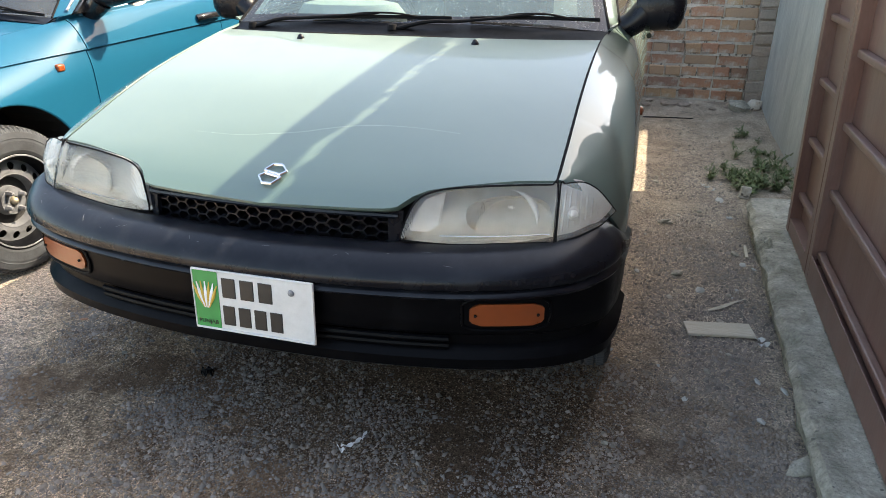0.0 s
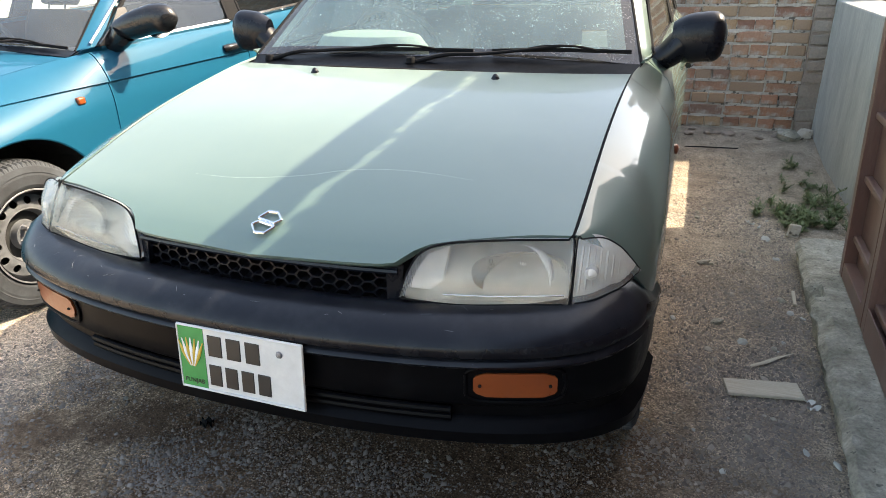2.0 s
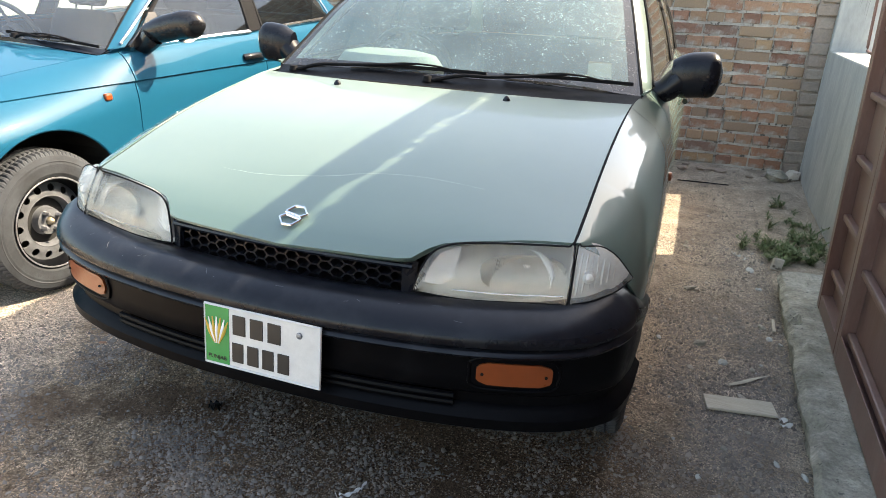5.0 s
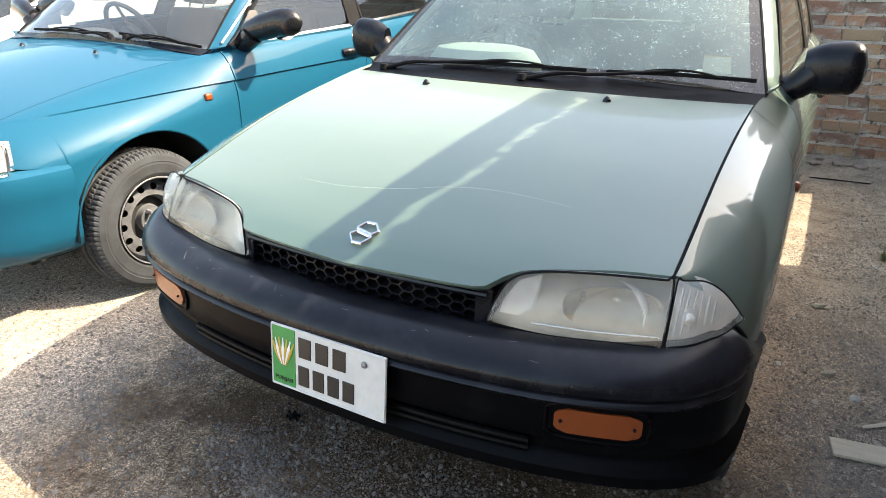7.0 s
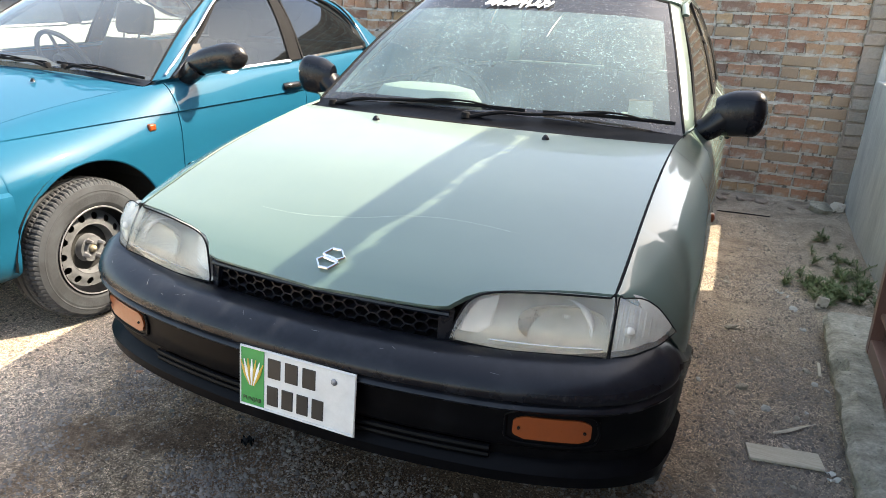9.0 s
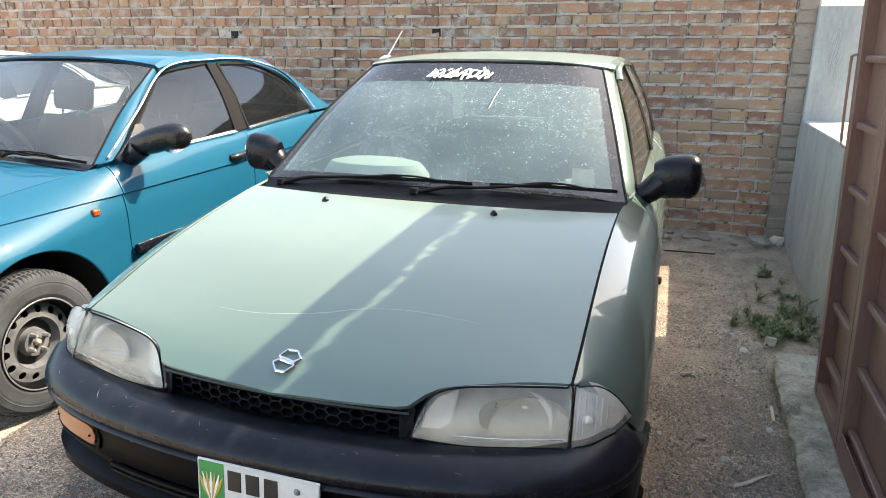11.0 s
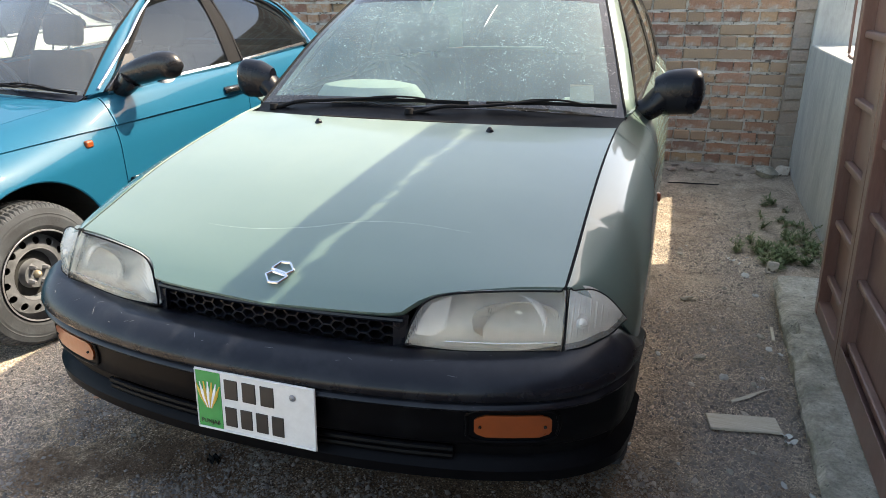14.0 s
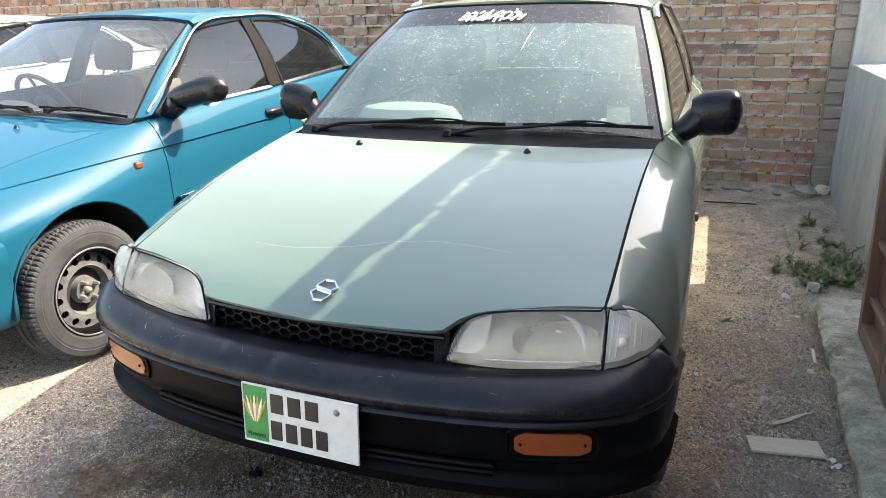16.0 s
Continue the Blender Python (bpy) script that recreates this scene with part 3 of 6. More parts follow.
    part("screen_seal", tube([v[k] for k in range(0, 21, 4)], 0.0045, 6, 20), RUBBER, ws)
    part("screen_seal", tube([v[k * 21 + 20] for k in range(0, 33, 4)], 0.0045, 6, 30), RUBBER, ws)
    # pillars: between the screen's edge and the front window
    for win in S["windows"][:1]:
        a0, a1 = Vector(sb[-1]), Vector(st[-1])
        b0, b1 = Vector(win[0]), Vector(win[3])
        am, bmid = a0.lerp(a1, 0.5) + Vector((0, -0.012, 0.014)), b0.lerp(b1, 0.5) + Vector((0.004, -0.02, 0.012))
        out = Vector((0.004, -0.002, 0.003))
        both("screen_pillar", patch([[a0, am, a1], [a0.lerp(b0, 0.5) + out, am.lerp(bmid, 0.5) + out, a1.lerp(b1, 0.5) + out], [b0, bmid, b1]], 14, 7), paint, car, S.get("pillar_label", ""), solid=0.01)
    rails = S["rail"]
    cr = S["roof_z"]
    ctr = []
    for x, y, z in rails:
        ctr.append([(x * u, y - S.get("roof_bow", 0.05) * (1 - u * u) * (1 if y < rails[1][1] else 0), z + (cr(y) - z) * (1 - abs(u) ** 2.6)) for u in (-1, -0.93, -0.8, -0.55, -0.25, 0, 0.25, 0.55, 0.8, 0.93, 1)])
    part("roof", patch(ctr, 41, 25), paint, car, S.get("roof_label", ""), solid=0.012)
    for win in S["windows"]:
        for s in (1, -1):
            q = [(s * p[0], p[1], p[2]) for p in win]
            if s < 0:
                q = [q[1], q[0], q[3], q[2], *reversed(q[4:])]
            w = part("side_window", pane(*q, bulge=0.018), S["side_glass"] if s > 0 else S.get("far_glass", S["side_glass"]), car, S.get("window_label", ""))
            w.visible_shadow = False
            lo = [Vector(p) for p in q]
            part("window_frame", tube([lo[0], lo[3].lerp(lo[0], 0.5) + Vector((s * 0.014, 0, 0)), lo[3]], S.get("frame", 0.011), 6, 12), RUBBER, w)
            part("window_frame", tube([lo[1], lo[2].lerp(lo[1], 0.5) + Vector((s * 0.014, 0, 0)), lo[2]], 0.016, 6, 12), RUBBER, w)
            part("window_frame", tube([lo[3], *lo[4:], lo[2]], S.get("frame", 0.011), 6, 6 if len(lo) == 4 else 24), RUBBER, w)
            part("belt_strip", tube([lo[0], lo[1]], S.get("belt", 0.008), 6, 6), S["trim"], w)
    for w0, w1 in zip(S["windows"], S["windows"][1:]):
        lo0, lo1, hi0, hi1 = Vector(w0[1]), Vector(w1[0]), Vector(w0[2]), Vector(w1[3])
        o = Vector((0.012, 0, 0.004))
        both("door_pillar", patch([[lo0, (lo0 + hi0) / 2 + o * 1.5, hi0], [(lo0 + lo1) / 2 + o * 0.6, (lo0 + hi0 + lo1 + hi1) / 4 + o * 2, (hi0 + hi1) / 2 + o * 0.6], [lo1, (lo1 + hi1) / 2 + o * 1.5, hi1]], 10, 6), RUBBER, car, "black pillar between the door windows", solid=0.006)
    # the door tops between window base and shoulder, and the rail over the windows
    fw, lw = S["windows"][0], S["windows"][-1]
    yy = np.linspace(S["screen_base"][-1][1], lw[1][1], 20)
    base = lambda y: tuple(Vector(fw[0]).lerp(Vector(lw[1]), (y - fw[0][1]) / (lw[1][1] - fw[0][1])))  # noqa: E731
    both("shoulder", grid([[(S["xb"](y), y, zb(y)), ((S["xb"](y) + base(y)[0]) / 2, y, (zb(y) + base(y)[2]) / 2 + 0.006), (base(y)[0] - 0.004, y, base(y)[2])] for y in yy]), paint, car, solid=0.006)
    rp = spline(rails, 24)
    tops = spline([w[3] for w in S["windows"]] + [lw[4] if len(lw) > 4 else lw[2]], 24)
    both("roof_rail", grid([[a, (a + b) / 2 + Vector((0.014, 0, 0.004)), b] for a, b in zip(rp, tops)]), paint, car, solid=0.008)
    # rear pillar and tail
    rb = S["rear"]
    both("rear_pillar", patch(rb["pillar"], 12, 8), paint, car, solid=0.01)
    rg = part("rear_window", patch([full(c) for c in rb["glass"]], 20, 8), S["side_glass"], car)
    rg.visible_shadow = False
    part("tail", patch([full(c) for c in rb["tail"]], 30, 12), paint, car, solid=0.01)
    part("rear_bumper", tube(full(rb["bumper"]), 0.11, 10, 40, flat=1.0), S["bumper_mat"], car)


def swept(plan, prof, n=70, lift=None, grow=None):
    """Carries a profile of (outward, z) pairs along a plan line; grow widens it by x."""
    p = spline([(x, y, 0) for x, y in plan], n)
    rows = []
    for i, c in enumerate(p):
        d = (p[min(i + 1, n - 1)] - p[max(i - 1, 0)]).normalized()
        o = Vector((d.y, -d.x, 0))
        up, far = lift(c.x) if lift else 0, grow(abs(c.x)) if grow else 0
        rows.append([c + o * (a + far) + Vector((0, 0, z + up * max(0, (z - 0.45) / 0.125))) for a, z in prof])
    return grid(rows)


def on_plan(plan, x, n=400):
    """The point of the plan line at x, and the outward direction."""
    p = spline([(a, b, 0) for a, b in plan], n)
    i = min(range(n), key=lambda k: abs(p[k].x - x))
    d = (p[min(i + 1, n - 1)] - p[max(i - 1, 0)]).normalized()
    return p[i], Vector((d.y, -d.x, 0))


def rounded_plate(plan, x0, x1, z0, z1, out, radius, nu=16, nv=9):
    """A rounded rectangle that follows the plan line."""
    rows = []
    h, zc = (z1 - z0) / 2, (z0 + z1) / 2
    for k in range(nv):
        z = z0 + (z1 - z0) * k / (nv - 1)
        e = max(0, abs(z - zc) - (h - radius))
        cut = radius - math.sqrt(max(0, radius * radius - e * e))
        row = []
        for i in range(nu):
            p, o = on_plan(plan, x0 + cut + (x1 - x0 - 2 * cut) * i / (nu - 1))
            row.append(p + o * out + Vector((0, 0, z)))
        rows.append(row)
    return grid(rows)


# the green hatchback
def green_car():
    car = thing("hatchback_car", pose(0, 0, 0), "faded dusty green hatchback with black bumper, parked on gravel", "car")
    low = crv((0.218, 0.725), (0.236, 0.716), (0.246, 0.69), (0.256, 0.66), (0.27, 0.64), (0.29, 0.612), (0.32, 0.575), (0.36, 0.55), (0.46, 0.535), (0.5, 0.2))
    S = dict(
        zb=crv((0.20, 0.722), (0.22, 0.729), (0.25, 0.739), (0.35, 0.769), (0.45, 0.80), (0.6, 0.838), (0.85, 0.883), (1.08, 0.912), (1.35, 0.925), (2.2, 0.945), (3.0, 0.955), (3.65, 0.93)),
        xb=crv((0.22, 0.652), (0.25, 0.654), (0.45, 0.657), (0.75, 0.660), (1.08, 0.669), (1.35, 0.705), (2.2, 0.72), (3.0, 0.71), (3.65, 0.62)),
        w=crv((0.22, 0.74), (0.25, 0.768), (0.27, 0.780), (0.31, 0.793), (0.40, 0.806), (0.7, 0.811), (1.2, 0.808), (2.6, 0.808), (3.2, 0.79), (3.65, 0.70)),
        round=0.56, bend=0.34, sill=0.2, tuck=0.02, arches=[(0.70, 0.305, 0.28), (2.965, 0.305, 0.28)],
        zc=crv((0.05, 0.650), (0.08, 0.670), (0.12, 0.691), (0.18, 0.718), (0.25, 0.746), (0.35, 0.783), (0.55, 0.841), (0.75, 0.879), (0.86, 0.895), (1.0, 0.910), (1.12, 0.920)),
        hood_z=crv((0.05, 0.63), (0.1, 0.672), (0.18, 0.712), (0.216, 0.727), (0.25, 0.738), (0.35, 0.768), (0.45, 0.798), (0.6, 0.836), (0.85, 0.881), (1.08, 0.910), (1.12, 0.913)),
        hood_x=crv((0.05, 0.64), (0.25, 0.647), (0.45, 0.650), (0.75, 0.653), (1.08, 0.662), (1.12, 0.663)),
        hood_front=crv((0, 0.074), (0.45, 0.093), (0.505, 0.102), (0.53, 0.122), (0.56, 0.144), (0.63, 0.163), (0.76, 0.187), (0.88, 0.206), (1, 0.218)),
        cowl=lambda u: 1.0 + 0.06 * u * u,
        panels=[(0.218, 1.26, "fender", low), (1.26, 2.24, "front_door", None), (2.24, 2.95, "rear_door", None), (2.95, 3.62, "rear_quarter", None)],
        screen_base=[(0, 1.13, 0.934), (0.25, 1.137, 0.934), (0.5, 1.150, 0.930), (0.682, 1.170, 0.920)],
        screen_top=[(0, 1.725, 1.352), (0.2, 1.735, 1.350), (0.4, 1.765, 1.344), (0.512, 1.81, 1.328)],
        windows=[((0.702, 1.34, 0.935), (0.715, 2.2, 0.955), (0.555, 2.22, 1.335), (0.550, 1.92, 1.312)), ((0.715, 2.27, 0.957), (0.702, 2.93, 0.965), (0.552, 2.88, 1.32), (0.556, 2.30, 1.338))],
        rail=[(0.522, 1.82, 1.335), (0.528, 1.92, 1.352), (0.532, 2.3, 1.366), (0.53, 2.8, 1.358), (0.52, 3.2, 1.33)],
        roof_z=crv((1.74, 1.358), (2.1, 1.388), (2.5, 1.395), (3.2, 1.36)), roof_bow=0.085, frame=0.006, border=1, band=0.2, glass=SCREEN, side_glass=TINTED, trim=BLACK_GLOSS, bumper_mat=BLACK_PLASTIC,
        screen_label="dusty speckled windscreen", bonnet_label="sun-faded green bonnet",
        rear=dict(pillar=[[(0.705, 2.95, 0.965), (0.565, 2.92, 1.305)], [(0.68, 3.3, 0.96), (0.55, 3.12, 1.31)], [(0.62, 3.58, 0.95), (0.525, 3.24, 1.305)]],
                  glass=[[(0, 3.26, 1.33), (0.3, 3.25, 1.325), (0.52, 3.24, 1.305)], [(0, 3.62, 0.95), (0.35, 3.61, 0.95), (0.62, 3.58, 0.95)]],
                  tail=[[(0, 3.63, 0.945), (0.35, 3.62, 0.945), (0.62, 3.6, 0.94)], [(0, 3.68, 0.8), (0.4, 3.66, 0.8), (0.69, 3.6, 0.8)], [(0, 3.69, 0.5), (0.4, 3.67, 0.5), (0.7, 3.6, 0.5)]],
                  bumper=[(0, 3.68, 0.42), (0.4, 3.66, 0.42), (0.64, 3.6, 0.42), (0.69, 3.45, 0.42)]),
    )
    shell(S, car, GREEN)
    half = [(0.25, -0.012), (0.5, 0.026), (0.685, 0.090), (0.773, 0.175), (0.799, 0.25), (0.808, 0.32), (0.813, 0.43)]
    plan = [(-x, y) for x, y in reversed(half)] + [(0, -0.022)] + half
    lift = crv((0, 0.0), (0.3, 0.002), (0.45, 0.004), (0.6, 0.010), (0.68, 0.016), (0.74, 0.024), (0.773, 0.032), (0.787, 0.036), (0.799, 0.036), (0.806, 0.018), (0.810, -0.004), (0.813, -0.014))
    top_prof = [(-0.14, 0.575), (-0.115, 0.59), (-0.085, 0.596), (-0.04, 0.59), (-0.012, 0.574), (0.003, 0.556), (0.007, 0.543), (0.004, 0.535), (-0.005, 0.531), (-0.007, 0.527), (0.001, 0.523), (0.004, 0.517), (0.0, 0.511), (-0.014, 0.508)]
    low_prof = [(-0.014, 0.508), (-0.016, 0.46), (-0.016, 0.424), (-0.024, 0.415), (-0.036, 0.409), (-0.036, 0.384), (-0.02, 0.374), (-0.008, 0.360), (-0.01, 0.334), (-0.03, 0.318), (-0.1, 0.31)]
    bp = part("front_bumper", swept(plan, top_prof, 150, lambda x: lift(abs(x))), BLACK_PLASTIC, car, "scuffed black plastic bumper", solid=0.006)
    part("bumper_valance", swept(plan, low_prof, 150, lambda x: lift(abs(x)), crv((0, 0), (0.7, 0), (0.785, 0.011), (0.813, 0.014))), VALANCE, bp, "dull black lower valance", solid=0.006)
    for z, o in ((0.405, -0.020), (0.388, -0.021)):
        p = [on_plan(plan, x) for x in np.linspace(-0.46, 0.46, 13)]
        part("lower_rib", tube([q + n * o + Vector((0, 0, z)) for q, n in p], 0.0075, 8, 40), VALANCE, bp)
    for s in (-1, 1):
        x0, x1 = (0.503, 0.660) if s > 0 else (-0.69, -0.50)
        part("indicator_recess", rounded_plate(plan, x0 - 0.016 * 1, x1 + 0.016, 0.434, 0.508, -0.0135, 0.02), VALANCE, bp)
        loop = []
        for k in range(36):
            c, d = math.cos(2 * math.pi * k / 36), math.sin(2 * math.pi * k / 36)
            q, n = on_plan(plan, (x0 + x1) / 2 + ((x1 - x0) / 2 + 0.014) * math.copysign(abs(c) ** 0.4, c))
            loop.append(q - n * 0.0135 + Vector((0, 0, 0.4715 + 0.038 * math.copysign(abs(d) ** 0.4, d))))
        part("indicator_bezel", tube(loop, 0.004, 8, 90, closed=True), VALANCE, bp, "moulded rim round the indicator")
        ind = part("front_indicator", rounded_plate(plan, x0, x1, 0.446, 0.499, -0.009, 0.022), AMBER, bp, "faded amber indicator lens", solid=0.012)
        for x in (x0 + 0.014, x1 - 0.014):
            q, n = on_plan(plan, x)
            part("lens_screw", move(lathe([(0.001, 0.0005), (0.001, 0.003), (-0.002, 0.0035)], 10, "y"), Matrix.Translation(q + n * -0.005 + Vector((0, 0, 0.4725))) @ pose(0, 0, 0, 0, 0, 180)), RUBBER, ind)
    # grille slot with a honeycomb
    gy = lambda x: 0.092 + 0.25 * x * x  # noqa: E731
    back = grid([[(x, gy(x) + 0.05, z) for z in (0.56, 0.69)] for x in np.linspace(-0.33, 0.33, 24)])
    part("grille_backing", back, DARK, car, smooth=False)
    grille = new("grille")
    grille.parent = car
    tagged(grille, "black honeycomb grille")
    R, rows3 = 0.0190, []
    for c in range(-11, 12):
        for r in range(3):
            cx, cz = c * R * 1.5, 0.600 + (r + 0.5 * (c % 2)) * R * 1.25
            if abs(cx) > 0.305 or cz > 0.662:
                continue
            o = [(cx + R * math.cos(a), cz + R * 0.72 * math.sin(a)) for a in (math.pi * k / 3 for k in range(6))]
            i = [(cx + R * 0.88 * math.cos(a), cz + R * 0.62 * math.sin(a)) for a in (math.pi * k / 3 for k in range(6))]
            v = [(x, gy(x) - 0.002, z) for x, z in o] + [(x, gy(x) - 0.002, z) for x, z in i] + [(x, gy(x) + 0.03, z) for x, z in i]
            rows3.append((v, [((k + 1) % 6, k, 6 + k, 6 + (k + 1) % 6) for k in range(6)] + [(6 + (k + 1) % 6, 6 + k, 12 + k, 12 + (k + 1) % 6) for k in range(6)]))
    part("honeycomb", join(*rows3), BLACK_PLASTIC, grille, smooth=False)
    part("grille_bar", tube([(x, gy(x) - 0.004, 0.655 - 0.03 * x * x) for x in np.linspace(-0.32, 0.32, 9)], 0.007, 8, 40), BLACK_PLASTIC, grille)
    for s in (-1, 1):
        part("grille_end", patch([[(s * 0.298, gy(0.3) - 0.006, 0.668), (s * 0.300, gy(0.3) - 0.016, 0.585)], [(s * 0.330, gy(0.32) + 0.004, 0.662), (s * 0.324, gy(0.32) - 0.008, 0.590)]], 6, 4), BLACK_PLASTIC, grille, solid=0.01)
    # head lamps and corner lamps
    bot = [(0.330, 0.104, 0.600), (0.385, 0.107, 0.598), (0.444, 0.112, 0.598), (0.50, 0.121, 0.601), (0.552, 0.131, 0.605), (0.61, 0.142, 0.609), (0.657, 0.151, 0.613)]
    top = [(0.328, 0.106, 0.612), (0.337, 0.115, 0.646), (0.360, 0.135, 0.688), (0.405, 0.156, 0.706), (0.493, 0.180, 0.714), (0.579, 0.200, 0.718), (0.652, 0.212, 0.722)]
    mid = [tuple((Vector(a) + Vector(b)) / 2 + Vector((0.004, -0.016, 0.004))) for a, b in zip(bot, top)]
    cb = [(0.662, 0.153, 0.614), (0.700, 0.170, 0.621), (0.725, 0.194, 0.627), (0.752, 0.222, 0.636), (0.775, 0.253, 0.655)]
    ct = [(0.658, 0.214, 0.723), (0.701, 0.229, 0.726), (0.730, 0.235, 0.714), (0.752, 0.243, 0.692), (0.776, 0.254, 0.659)]
    cm = [tuple((Vector(a) + Vector(b)) / 2 + Vector((0.005, -0.010 * (1 - i / 4.2), 0.0))) for i, (a, b) in enumerate(zip(cb, ct))]
    for s in (1, -1):
        side = (lambda d: d) if s > 0 else flip
        lamp = new("headlamp")
        lamp.parent = car
        tagged(lamp, "hazy fluted glass headlamp")
        lens = part("lens", side(patch([bot, mid, top], 24, 12)), LENS, lamp)
        lens.visible_shadow = False
        part("lamp_seal", side(tube([*spline(bot, 30), *spline(top, 36)[::-1]], 0.0024, 6, 150, closed=True)), RUBBER, lamp)
        c = Vector((0.552, 0.236, 0.652))
        bowl = []
        for k in range(9):
            t = k / 8
            bowl.append([c + Vector(((0.088 * t) * math.cos(a), -0.055 * t * t + 0.030 * t * math.cos(a), 0.045 * t * math.copysign(abs(math.sin(a)) ** 0.7, math.sin(a)))) for a in (2 * math.pi * j / 28 for j in range(28))])
        part("reflector", side(grid(bowl, False, True)), REFLECTOR, lamp)
        part("bulb", side(move(lathe([(-0.03, 0.001), (-0.026, 0.008), (0.0, 0.01)], 12, "y"), Matrix.Translation(c))), REFLECTOR, lamp)
        back = [[(x, y + d, z) for x, y, z in q] for q, d in ((bot, 0.02), (top, 0.085))]
        part("lamp_body", side(join(patch(back, 12, 4), patch([bot, back[0]], 12, 3), patch([top, back[1]], 12, 3))), LAMP_BODY, lamp)
        part("reflector_sill", side(tube([(0.41, 0.128, 0.610), (0.52, 0.145, 0.613), (0.645, 0.170, 0.622)], 0.0018, 6, 20)), CHROME, lamp)
        # plain white plate and arc paint in the bright reflections of the lamp
        part("side_reflector", side(patch([[(0.342, 0.130, 0.612), (0.350, 0.140, 0.645), (0.372, 0.155, 0.680)], [(0.400, 0.150, 0.612), (0.405, 0.165, 0.645), (0.412, 0.176, 0.694)]], 8, 6)), WHITE_MARK_AND_GLINT, lamp, "bright inner reflector plate")
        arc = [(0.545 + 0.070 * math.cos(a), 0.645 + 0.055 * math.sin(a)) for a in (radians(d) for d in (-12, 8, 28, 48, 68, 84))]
        part("reflector_edge", side(tube([(x, 0.182 + 0.5 * (z - 0.645), z) for x, z in arc], lambda t: 0.001 + 0.009 * math.sin(math.pi * t) ** 2, 8, 24, flat=0.6)), WHITE_MARK_AND_GLINT, lamp, "bright curved edge of the reflector")
        cl = new("corner_lamp")
        cl.parent = car
        tagged(cl, "clear fluted corner lamp")
        le = part("lens", side(patch([cb, cm, ct], 14, 10)), CORNER_LENS, cl)
        le.visible_shadow = False
        part("lamp_body", side(patch([[(x - 0.012, y + 0.016, z) for x, y, z in cb], [(x - 0.012, y + 0.016, z) for x, y, z in ct]], 12, 5)), LAMP_BODY, cl)
        for k in range(7):
            part("reflector_rib", side(tube([(0.670 + 0.011 * k, 0.172 + 0.010 * k, 0.630 + 0.004 * k), (0.670 + 0.011 * k, 0.216 + 0.005 * k, 0.71 - 0.0009 * k * k)], 0.002, 6, 6)), LAMP_BODY, cl)
        part("lamp_seal", side(tube([*spline(cb, 24), *spline(ct, 24)[::-1]], 0.0016, 6, 120, closed=True)), RUBBER, cl)
        part("bulb", side(move(lathe([(0.03, 0.001), (0.022, 0.012), (0, 0.012)], 12, "y"), pose(0.69, 0.208, 0.665, 180))), LAMP_BODY, cl)
    r = random.Random(31)
    face = sorted((a, z) for a, z in top_prof[1:6])
    for k in range(34):
        x = r.uniform(-0.74, -0.35) if k < 20 else r.uniform(-0.3, 0.72)
        o, n, turn = r.uniform(-0.10, -0.015), r.uniform(0.002, 0.013), r.uniform(-0.9, 0.9)
        line = []
        for e in (-1, 0, 1):
            q, nn = on_plan(plan, x + e * n * math.cos(turn))
            a = min(max(o + e * n * math.sin(turn), -0.112), 0.0)
            z = float(np.interp(a, [p[0] for p in face], [p[1] for p in face]))
            line.append(q + nn * a + Vector((0, 0, z + lift(abs(x)) * max(0, (z - 0.45) / 0.125))))
        part("scuff", tube(line, lambda t: 0.0003 + 0.0007 * math.sin(math.pi * t), 5, 8, flat=0.5), SCUFF, bp, "pale scuff mark")
    # plate
    plate = new("number_plate")
    plate.parent = car
    plate.matrix_basis = pose(0.020, -0.033, 0.462, -5)
    tagged(plate, "white embossed plate with green band")

    def slab(x0, x1, z0, z1, y0, y1):
        return box(x0, x1, y0, y1, z0, z1)
    part("plate_base", slab(-0.1525, 0.1525, -0.075, 0.075, -0.002, 0.001), PLATE_WHITE, plate, smooth=False, bevel=0.0015)
    part("plate_rim", tube([(-0.148, -0.003, -0.071), (0.148, -0.003, -0.071), (0.148, -0.003, 0.071), (-0.148, -0.003, 0.071)][0:2], 0.0022), PLATE_WHITE, plate)
    for a, b in (((-0.15, -0.0725), (0.15, -0.0725)), ((0.15, -0.0725), (0.15, 0.0725)), ((0.15, 0.0725), (-0.15, 0.0725)), ((-0.15, 0.0725), (-0.15, -0.0725))):
        part("plate_edge", tube([(a[0], -0.003, a[1]), (b[0], -0.003, b[1])], 0.002, 6), PLATE_WHITE, plate)
    part("green_band", slab(-0.149, -0.085, -0.071, 0.071, -0.0032, -0.001), PLATE_GREEN, plate, smooth=False)
    for k in range(7):
        a = radians(-36 + 12 * k)
        part("wheat_ear", tube([(-0.118 + 0.01 * math.sin(a), -0.004, -0.02), (-0.118 + 0.03 * math.sin(a), -0.0045, 0.005), (-0.118 + 0.048 * math.sin(a) * 1.1, -0.004, 0.005 + 0.04 * math.cos(a))], lambda t: 0.0015 + 0.003 * math.sin(math.pi * t) ** 2, 6, 12, flat=0.4), YELLOW if k % 2 == 0 else WHITE_MARK_AND_GLINT, plate)
    for x, z, w in ((-0.058, 0.034, 0.034), (-0.012, 0.034, 0.034), (0.034, 0.034, 0.034), (-0.062, -0.034, 0.03), (-0.022, -0.034, 0.03), (0.018, -0.034, 0.03), (0.058, -0.034, 0.03)):
        part("number_bar", slab(x - w / 2, x + w / 2, z - 0.024, z + 0.024, -0.0036, -0.001), PLATE_BLACK, plate, smooth=False, bevel=0.001)
